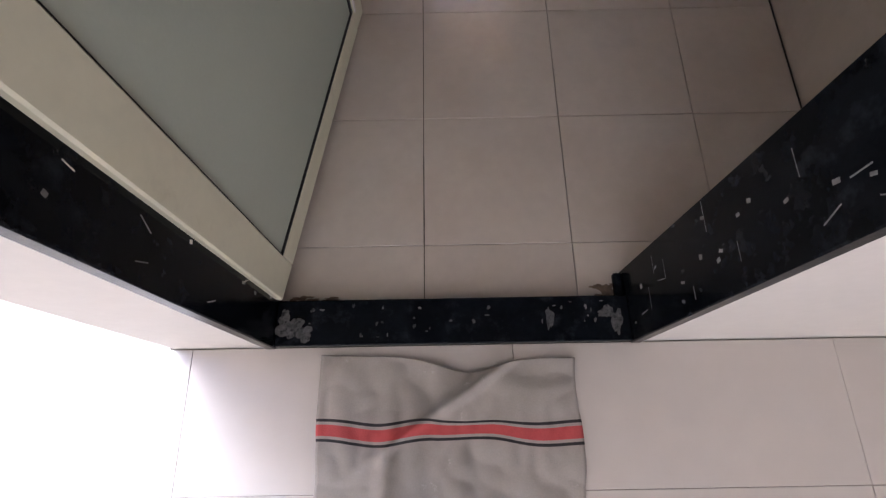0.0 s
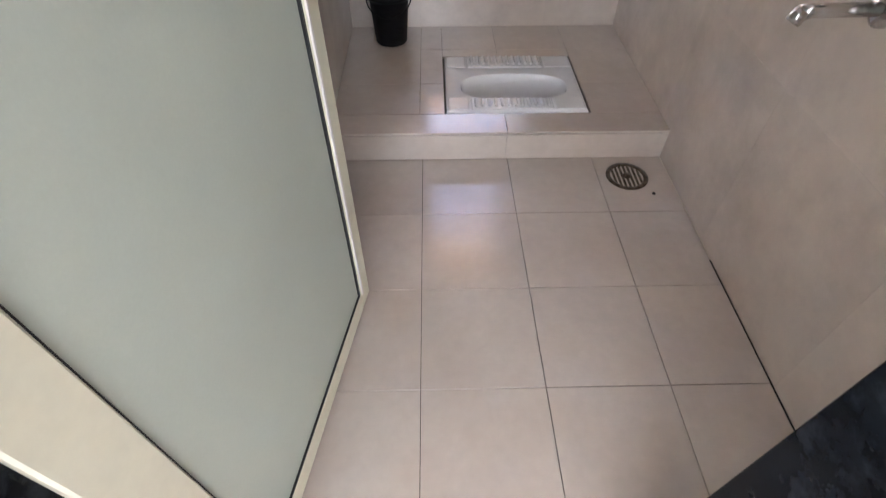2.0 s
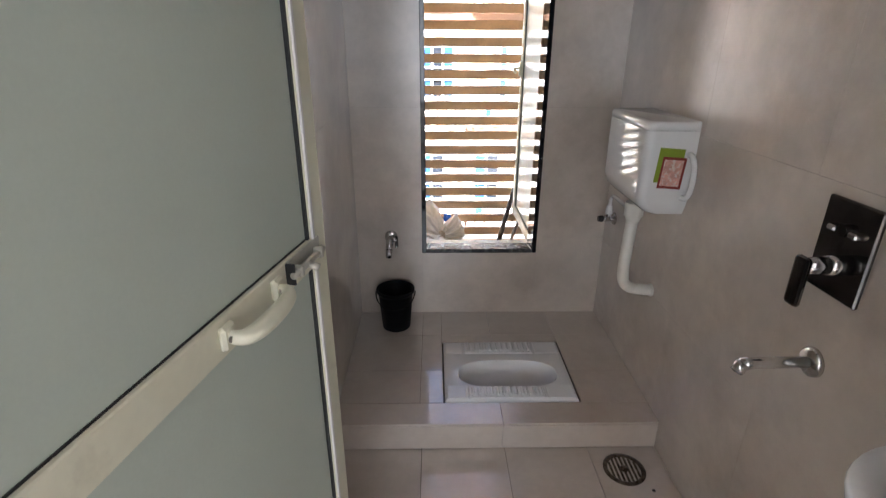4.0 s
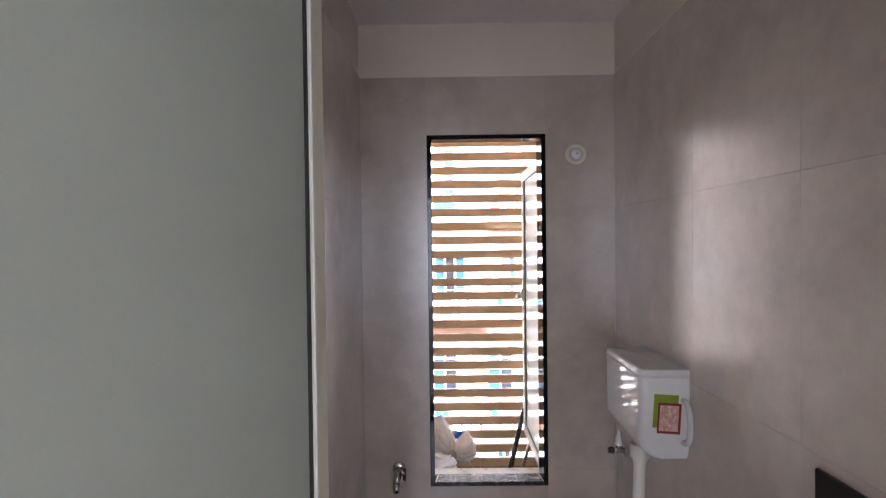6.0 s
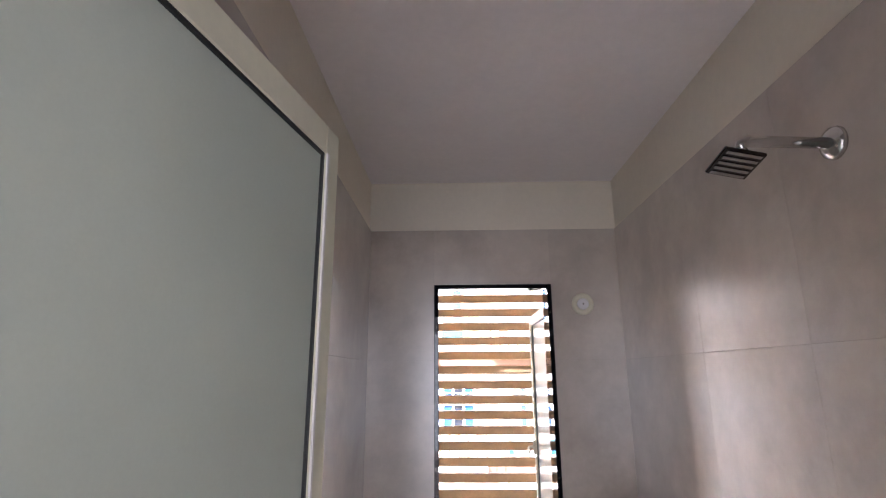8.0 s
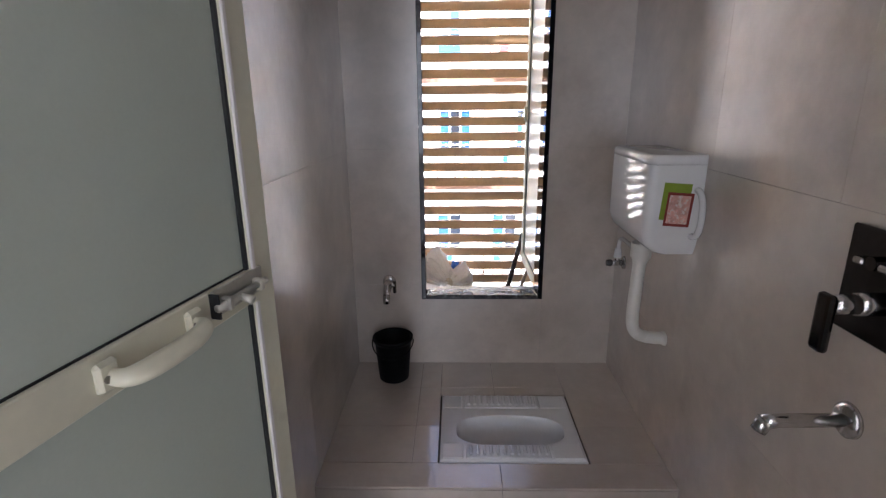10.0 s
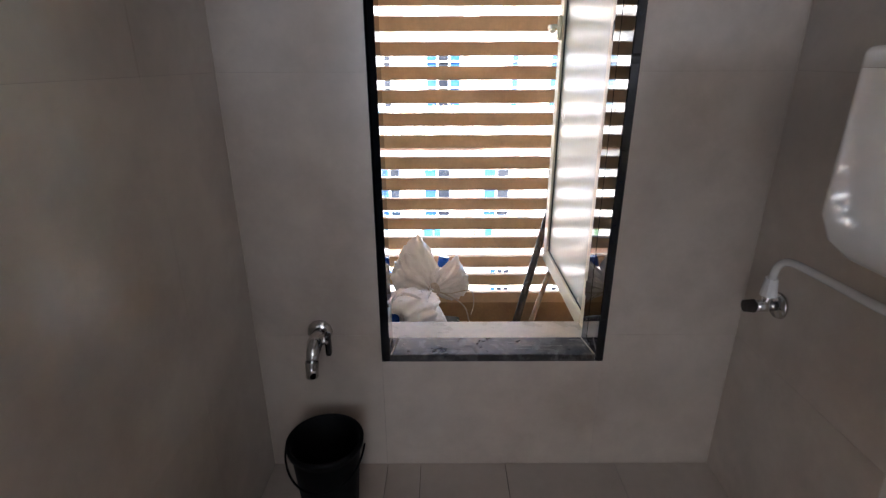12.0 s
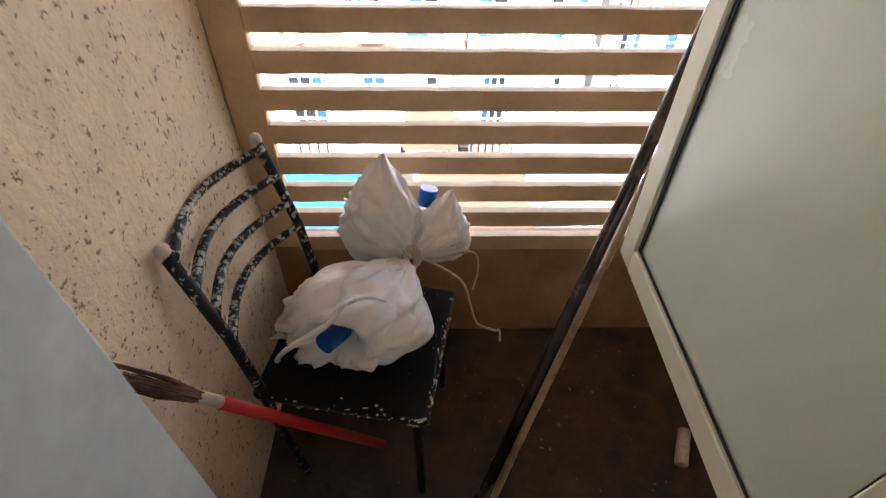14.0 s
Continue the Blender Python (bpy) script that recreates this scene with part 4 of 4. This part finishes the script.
# ---- balcony behind the window ----
structure("balcony_floor", box(BXL - 0.15, BXR + 0.15, YB1, YL + 0.16, ZBF - 0.12, ZBF), "dirty_floor", "dirty dark cement balcony floor", "floor")
structure("balcony_wall_west", box(BXL - 0.15, BXL, YB1, YL + 0.1, ZBF, 2.75), "plaster", "rough cream plaster balcony wall", "wall")
structure("balcony_wall_east", box(BXR, BXR + 0.15, YB1, YL + 0.1, ZBF, 2.75), "plaster", "rough cream plaster balcony wall", "wall")
structure("balcony_ceiling", box(BXL - 0.15, BXR + 0.15, YB1, YL + 0.1, 2.75, 2.87), "plaster", "rough cream balcony ceiling", "ceiling")
structure("balcony_wall_south", box(BXL - 0.15, BXR + 0.15, YB1 - 0.25, YB1 - 0.001, ZBF, -0.121), "plaster", "plastered wall below the window", "wall")
bm = bmesh.new()
add_box(bm, XR + 0.161, BXR + 0.15, YB1 - 0.12, YB1 - 0.002, -0.12, 2.75)
add_box(bm, BXL - 0.15, BXR + 0.15, YB1 - 0.12, YB1 - 0.002, ZC + 0.121, 2.75)
add_box(bm, BXL - 0.15, XL - 0.161, YD1 + 1.9, YB1 - 0.121, -0.1, 2.679)
structure("balcony_wall_return", bm, "plaster", "plastered outer wall return", "wall")

screen = thing("louver_screen", "tan painted cement louver screen", "louver screen", (0.3, YL, ZBF), kind="structure")
GX0, GX1 = -0.278, 1.05
part("parapet", box(BXL, BXR, YL + 0.028, YL + 0.10, ZBF, -0.035, 0.004), "dirty_louver", screen, "brown stained parapet")
part("post", box(BXL, GX0, YL, YL + 0.030, -0.035, 2.75, 0.003), "louver", screen)
part("post", box(GX1, BXR, YL, YL + 0.030, -0.035, 2.75, 0.003), "louver", screen)
PITCH = 0.0995


def slat_mesh(seed):
    """A cast slat with a slightly wavy edge."""
    bm = bmesh.new()
    rng = random.Random(seed)
    n = 26
    rings = []
    for i in range(n + 1):
        x = GX0 + (GX1 - GX0) * i / n
        a, b = rng.uniform(-0.0012, 0.0012), rng.uniform(-0.0012, 0.0012)
        rings.append([bm.verts.new((x, 0, a)), bm.verts.new((x, 0.026, a)), bm.verts.new((x, 0.026, 0.058 + b)), bm.verts.new((x, 0, 0.058 + b))])
    for p, q in zip(rings, rings[1:]):
        for k in range(4):
            bm.faces.new((p[k], p[(k + 1) % 4], q[(k + 1) % 4], q[k]))
    bm.faces.new(rings[0][::-1])
    bm.faces.new(rings[-1])
    bmesh.ops.recalc_face_normals(bm, faces=bm.faces)
    return mesh_from("slat", bm, "louver")


slat_meshes = [slat_mesh(k) for k in range(4)]
for k in range(28):
    z = -0.049 + k * PITCH
    ob = piece("slat", slat_meshes[k % 4], screen, Matrix.Translation((0, YL + 0.004, z)))

# chair
CF = Matrix.Translation((-0.300, 3.225, ZBF)) @ Euler((0, 0, radians(-10.5))).to_matrix().to_4x4()
chair = thing("chair", "black metal chair splashed with white plaster, against the wall", "chair", (-0.1, 3.2, ZBF))


def C(*p):
    return CF @ Vector(p)


W = 0.200
for s in (-1, 1):
    part("back_post", tube([C(0.10, s * 0.19, 0.0), C(0.075, s * 0.195, 0.25), C(0.07, s * W, 0.47), C(0.045, s * W, 0.70), C(-0.010, s * W, 0.945)], 0.0135, 12), "black_post", chair, smooth=True)
    part("finial", lathe(((0.0138, -0.014), (0.0152, -0.004), (0.0148, 0.008), (0.009, 0.015), (0.0, 0.017)), Matrix.Translation(C(-0.012, s * W, 0.950)), 14), "splash", chair, "plaster-caked cap", smooth=True)
    part("front_leg", tube([C(0.460, s * 0.185, 0.0), C(0.455, s * 0.185, 0.46)], 0.0125, 12), "black_leg", chair, smooth=True)
    part("side_rail", tube([C(0.07, s * 0.19, 0.452), C(0.46, s * 0.19, 0.452)], 0.011, 10), "black_leg", chair, smooth=True)
part("seat", box(0.045, 0.490, -0.215, 0.215, 0.458, 0.492, 0.014, CF, seg=3), "black_rexine", chair, "worn black padded seat with plaster spots")
part("front_rail", tube([C(0.46, -0.19, 0.44), C(0.46, 0.19, 0.44)], 0.011, 10), "black_leg", chair, smooth=True)
for k, z in enumerate((0.925, 0.845, 0.765, 0.690)):
    xb = -0.006 + 0.055 * (0.945 - z) / 0.245
    part("back_slat", tube([C(xb - 0.062 * math.sin(math.pi * (i / 18)), -W + 2 * W * i / 18, z) for i in range(19)], 0.0135, 10, flat=0.8), "black_enamel", chair, smooth=True)

# plaster crust on the chair back
crust = bmesh.new()
rng = random.Random(5)
for k, z in enumerate((0.925, 0.845, 0.765, 0.690)):
    xb = -0.006 + 0.055 * (0.945 - z) / 0.245
    for i in range(46):
        u = rng.random() ** 0.8
        p = C(xb - 0.062 * math.sin(math.pi * u) + rng.uniform(0.004, 0.012), -W + 2 * W * u, z + rng.uniform(-0.008, 0.011))
        r = bmesh.ops.create_icosphere(crust, subdivisions=1, radius=rng.uniform(0.002, 0.0055))
        bmesh.ops.transform(crust, matrix=Matrix.Translation(p) @ Euler((rng.random() * 3, rng.random() * 3, 0)).to_matrix().to_4x4() @ Matrix.Diagonal((1.0, rng.uniform(0.6, 1.4), rng.uniform(0.5, 1.6), 1)), verts=r["verts"])
for i in range(150):
    u = rng.random()
    edge = rng.random() ** 3 * 0.10
    p = C(0.488 - edge, -0.205 + 0.41 * u ** 1.4, 0.489 - (0.022 * rng.random() if edge < 0.004 else 0))
    r = bmesh.ops.create_icosphere(crust, subdivisions=1, radius=rng.uniform(0.0015, 0.005))
    bmesh.ops.transform(crust, matrix=Matrix.Translation(p) @ Matrix.Diagonal((rng.uniform(0.6, 1.8), rng.uniform(0.6, 1.8), 0.5, 1)), verts=r["verts"])
for i in range(70):
    u = rng.random()
    p = C(0.489 - rng.random() ** 2 * 0.03, -0.19 + 0.38 * u, 0.462 + 0.030 * rng.random())
    r = bmesh.ops.create_icosphere(crust, subdivisions=1, radius=rng.uniform(0.002, 0.006))
    bmesh.ops.transform(crust, matrix=Matrix.Translation(p) @ Matrix.Diagonal((0.5, rng.uniform(0.6, 2.2), rng.uniform(0.4, 1.0), 1)), verts=r["verts"])
for i in range(110):
    p = C(0.10 + 0.38 * rng.random(), -0.2155 + rng.random() ** 2 * 0.03, 0.462 + 0.030 * rng.random())
    p.z = min(p.z, C(0, 0, 0.493).z)
    r = bmesh.ops.create_icosphere(crust, subdivisions=1, radius=rng.uniform(0.002, 0.006))
    bmesh.ops.transform(crust, matrix=Matrix.Translation(p) @ Matrix.Diagonal((rng.uniform(0.6, 2.2), 0.5, rng.uniform(0.4, 0.9), 1)), verts=r["verts"])
tagged(part("plaster_crust", crust, "splash", chair, "dried white plaster splashes"), kind="stuff")


# knotted carrier bag
bag = thing("carrier_bag", "stuffed white plastic bag tied with cord, on the chair seat", "plastic bag", (0.0, 3.2, -0.02))
KN = Vector((0.085, 3.345, 0.115))


def lobe(centre, size, knot, seed, pleats=15, pinch=1.0, sub=5, floor=None, peak=None, hollow=None):
    """A puffed lobe of thin plastic, gathered in pleats towards the knot."""
    bm = bmesh.new()
    bmesh.ops.create_icosphere(bm, subdivisions=sub, radius=1.0)
    centre, knot = Vector(centre), Vector(knot)
    axis = (knot - centre).normalized()
    rg = random.Random(seed)
    cuts = []
    for _ in range(20):
        n_ = Vector((rg.uniform(-1, 1), rg.uniform(-1, 1), rg.uniform(-1, 1)))
        n_ = (n_ - axis * n_.dot(axis) * 0.7).normalized()
        cuts.append((n_, rg.uniform(-0.6, 0.6), rg.uniform(0.03, 0.075), rg.choice((-1, 1)) * rg.uniform(0.09, 0.19)))
    u = axis.orthogonal().normalized()
    w = axis.cross(u)
    for v in bm.verts:
        d = v.co.normalized()
        t = max(0.0, d.dot(axis))
        ang = math.atan2(d.dot(w), d.dot(u))
        near = t ** 1.5
        wob = noise.noise(d * 1.6 + Vector((seed, 0, 0)))
        r = 1 + 0.16 * wob + 0.19 * near * math.cos(ang * pleats + 2.5 * wob)
        for n_, c_, w_, k_ in cuts:
            x_ = d.dot(n_) - c_ - 0.10 * noise.noise(d * 2.2 + n_ * 3)
            fade = 0.5 + 0.5 * noise.noise(d * 1.5 + n_ * 7)
            r += k_ * fade * (math.exp(-(x_ / w_) ** 2) - 0.6 * math.exp(-((x_ - 1.6 * w_) / w_) ** 2))
        if hollow is not None:
            q = min(1.0, max(0.0, (d.dot(Vector(hollow).normalized()) + 0.10 * wob - 0.83) / 0.045))
            r -= 0.72 * q * q * (3 - 2 * q)
        p = centre + Vector((d.x * size[0], d.y * size[1], d.z * size[2])) * r
        k = max(0.0, (t - 0.35) / 0.65) ** 1.6 * pinch
        p = p.lerp(knot, min(0.96, k))
        if peak is not None:
            q = max(0.0, d.dot((Vector(peak) - centre).normalized()))
            p = p.lerp(Vector(peak), 0.75 * q ** 6)
        if floor is not None:
            p.z = max(p.z, floor + 0.002 * wob)
        v.co = p
    return bm


SEAT = ZBF + 0.492
part("lower_sack", lobe((-0.045, 3.170, 0.070), (0.185, 0.135, 0.116), KN, 2.3, 13, floor=SEAT + 0.002, hollow=(-0.38, -0.88, 0.22)), "bag", bag, smooth=True)
part("upper_sack", lobe((0.010, 3.440, 0.150), (0.108, 0.095, 0.150), KN, 5.1, 9, floor=SEAT + 0.002, peak=(0.022, 3.55, 0.350)), "bag", bag, smooth=True)
part("side_sack", lobe((0.185, 3.455, 0.110), (0.078, 0.080, 0.085), KN, 8.7, 9, floor=SEAT + 0.002, peak=(0.215, 3.50, 0.255)), "bag", bag, smooth=True)
for k in range(5):
    r0 = 0.020 + 0.002 * k
    part("cord", tube([KN + Vector((math.cos(a) * r0 * 0.9 + 0.003 * k, math.sin(a) * r0 * 0.6 - 0.004, math.sin(a) * r0 + 0.003 * (k - 2))) for a in [2 * math.pi * i / 20 for i in range(21)]], 0.0032, 8, cap=False), "cord", bag, "beige tying cord", smooth=True)
part("cord_end", tube(bend([KN, (0.15, 3.34, 0.10), (0.235, 3.31, 0.055), (0.262, 3.29, -0.02), (0.285, 3.275, -0.09), (0.335, 3.26, -0.105), (0.352, 3.262, -0.110), (0.357, 3.258, -0.155)], 6), 0.0035, 8), "cord", bag, smooth=True)
part("cord_end", tube(bend([KN, (0.17, 3.37, 0.09), (0.27, 3.38, 0.10), (0.285, 3.36, 0.04), (0.27, 3.33, -0.005)], 6), 0.0028, 8), "cord", bag, smooth=True)
for p, d in (((-0.070, 3.125, 0.085), (-0.035, -0.060, 0.016)), ((0.135, 3.52, 0.165), (0.01, 0.01, 0.05))):
    part("bottle_cap", tube([p, Vector(p) + Vector(d)], [0.027, 0.026], 20), "blue_plastic", bag, "blue plastic cap", smooth=False)

strap_pts = bend([(-0.243, 3.092, -0.010), (-0.215, 3.045, 0.075), (-0.175, 3.030, 0.135), (-0.120, 3.036, 0.175), (-0.078, 3.045, 0.205), (-0.045, 3.085, 0.222), (0.000, 3.120, 0.205), (0.045, 3.130, 0.180)], 6)
part("handle_strap", tube(strap_pts, [0.006 + 0.009 * math.sin(math.pi * k / (len(strap_pts) - 1)) for k in range(len(strap_pts))], 12, flat=0.5), "bag", bag, "twisted white carrying strap", smooth=True)

# poles and broom
pole = solo("brown_pole", tube([(0.246, 2.839, ZBF + 0.004), (0.416, 3.024, 0.03), (0.622, 3.246, 0.69), (0.68, 3.31, 0.88)], [0.0165, 0.0155, 0.014, 0.0135], 14), "brown_pole", "dark brown lacquered pole leaning in the balcony", "pole", smooth=True)
pole2 = solo("pale_pole", tube([(0.272, 2.82, ZBF + 0.004), (0.405, 2.995, -0.18), (0.643, 3.306, 0.30), (0.72, 3.40, 0.45)], 0.011, 12), "pale_pole", "thin pale metal pole leaning in the balcony", "pole", smooth=True)
broom = thing("broom", "old broom with red handle leaning on the wall", "broom", (0.0, 3.1, ZBF))
b0, b1 = Vector((-0.009, 3.102, -0.505)), Vector((-0.325, 2.848, 0.265))
part("handle", tube([b0, b0.lerp(b1, 0.86)], [0.0145, 0.0145], 14), "red_pole", broom, "red plastic sleeve", smooth=True)
part("ferrule", tube([b0.lerp(b1, 0.86), b0.lerp(b1, 0.93)], [0.0135, 0.012], 12), "cord", broom, smooth=True)
bm = bmesh.new()
rng = random.Random(9)
axis_b = (b1 - b0).normalized()
for k in range(90):
    spread = Vector((rng.uniform(-1, 1), rng.uniform(-1, 1), rng.uniform(-1, 1))) * 0.015
    st = b0.lerp(b1, 0.90) + spread * 0.35
    e = b1 + axis_b * rng.uniform(-0.02, 0.15) + spread + Vector((0.004, -0.006, 0.012))
    add_tube(bm, [st, st.lerp(e, 0.5) + Vector((rng.uniform(-0.006, 0.006),) * 3), e], [0.0028, 0.0026, 0.0012], 5)
tagged(part("bristles", bm, "straw", broom, "frayed dark bristles"), kind="stuff")
solo("pipe_stub", tube([(0.94, 3.02, ZBF + 0.021), (0.99, 3.13, ZBF + 0.021)], 0.021, 14), "cord", "short cream pipe stub on the balcony floor", "pipe stub", smooth=True)
bm = bmesh.new()
for k in range(120):
    x, y = rng.uniform(-0.3, 0.9), rng.uniform(2.6, 3.5)
    r = bmesh.ops.create_icosphere(bm, subdivisions=1, radius=rng.uniform(0.0015, 0.006))
    bmesh.ops.transform(bm, matrix=Matrix.Translation((x, y, ZBF + 0.001)) @ Matrix.Diagonal((1, rng.uniform(0.5, 1.5), 0.5, 1)), verts=r["verts"])
solo("rubble", bm, "cement", "scattered crumbs of plaster on the balcony floor", "rubble", kind="stuff")

# ---- outside ----
structure("building_base", box(HXL - 0.15, HXR + 0.15, HY - 0.15, YL + 0.10, -7.0, ZBF - 0.121), "facade", "plain lower storeys under the flat", "building")
structure("ground", box(-400, 400, -400, 900, -7.2, -7.0), "earth", "bare earth between the buildings", "ground")


def apartment_block(x0, x1, y, z0, storeys, seed):
    rng = random.Random(seed)
    ho = thing("apartment_building", "cream apartment block with blue windows and balconies", "building", ((x0 + x1) / 2, y, z0), group="apartment blocks across the yard")
    top = z0 + storeys * 3.0
    part("wall", box(x0, x1, y, y + 9, z0, top), "facade", ho)
    part("roof", box(x0 - 0.3, x1 + 0.3, y - 0.3, y + 9.3, top, top + 0.5), "facade_band", ho)
    n = int((x1 - x0) / 1.65)
    for s in range(storeys):
        zb = z0 + s * 3.0
        part("band", box(x0, x1, y - 0.12, y, zb - 0.15, zb + 0.15), "facade_band", ho)
        for i in range(n):
            cx = x0 + 0.9 + i * 1.65
            w = rng.choice((0.30, 0.45, 0.55))
            pn = part("window", box(cx - w - 0.08, cx + w + 0.08, y - 0.06, y, zb + 0.92, zb + 2.38), "white_paint", ho)
            for q in range(3):
                x = cx - w + q * 2 * w / 3
                part("pane", box(x + 0.03, x + 2 * w / 3 - 0.03, y - 0.075, y - 0.061, zb + 1.0, zb + 2.3), rng.choice(("window_blue", "window_blue", "window_dark", "window_pale", "white_paint")), pn)
            for q in range(4):
                part("grille_bar", box(cx - w, cx + w, y - 0.13, y - 0.10, zb + 1.12 + q * 0.32, zb + 1.16 + q * 0.32), "white_paint", pn)
            if rng.random() < 0.55:
                part("laundry", box(cx - w, cx - w * 0.6 + w * rng.random(), y - 0.5, y - 0.47, zb + 0.5, zb + 0.9), rng.choice(("laundry_red", "shed_blue", "tarp_green", "white_paint")), ho)
            if rng.random() < 0.5:
                bal = part("balcony", box(cx - w - 0.3, cx + w + 0.3, y - 0.9, y, zb + 0.15, zb + 0.27), "facade", ho)
                for q in range(7):
                    xx = cx - w - 0.28 + q * (2 * w + 0.56) / 6
                    part("rail_bar", box(xx - 0.02, xx + 0.02, y - 0.9, y - 0.86, zb + 0.27, zb + 1.1), "facade_band", bal)
    return ho


apartment_block(-9.0, 4.2, 15.0, -7.0, 5, 4)
apartment_block(5.4, 16.0, 18.0, -7.0, 4, 8)
for k, (x, y, w, mat_) in enumerate(((-2.2, 8.6, 0.8, "shed_blue"), (0.9, 9.0, 0.8, "facade_band"), (0.1, 11.6, 0.35, "facade_band"), (3.4, 11.0, 1.3, "white_paint"), (-1.2, 11.2, 0.5, "white_paint"), (-3.9, 10.4, 0.9, "white_paint"))):
    sh = thing("shed", "low shed with a flat sheet roof", "shed", (x, y, -7.0), group="low sheds in the yard")
    part("wall", box(x - w, x + w, y, y + 1.8, -7.0, -4.6), "facade", sh)
    rf = part("roof", box(x - w - 0.2, x + w + 0.2, y - 0.3, y + 2.1, -4.6, -4.5), mat_, sh, "corrugated sheet roof")
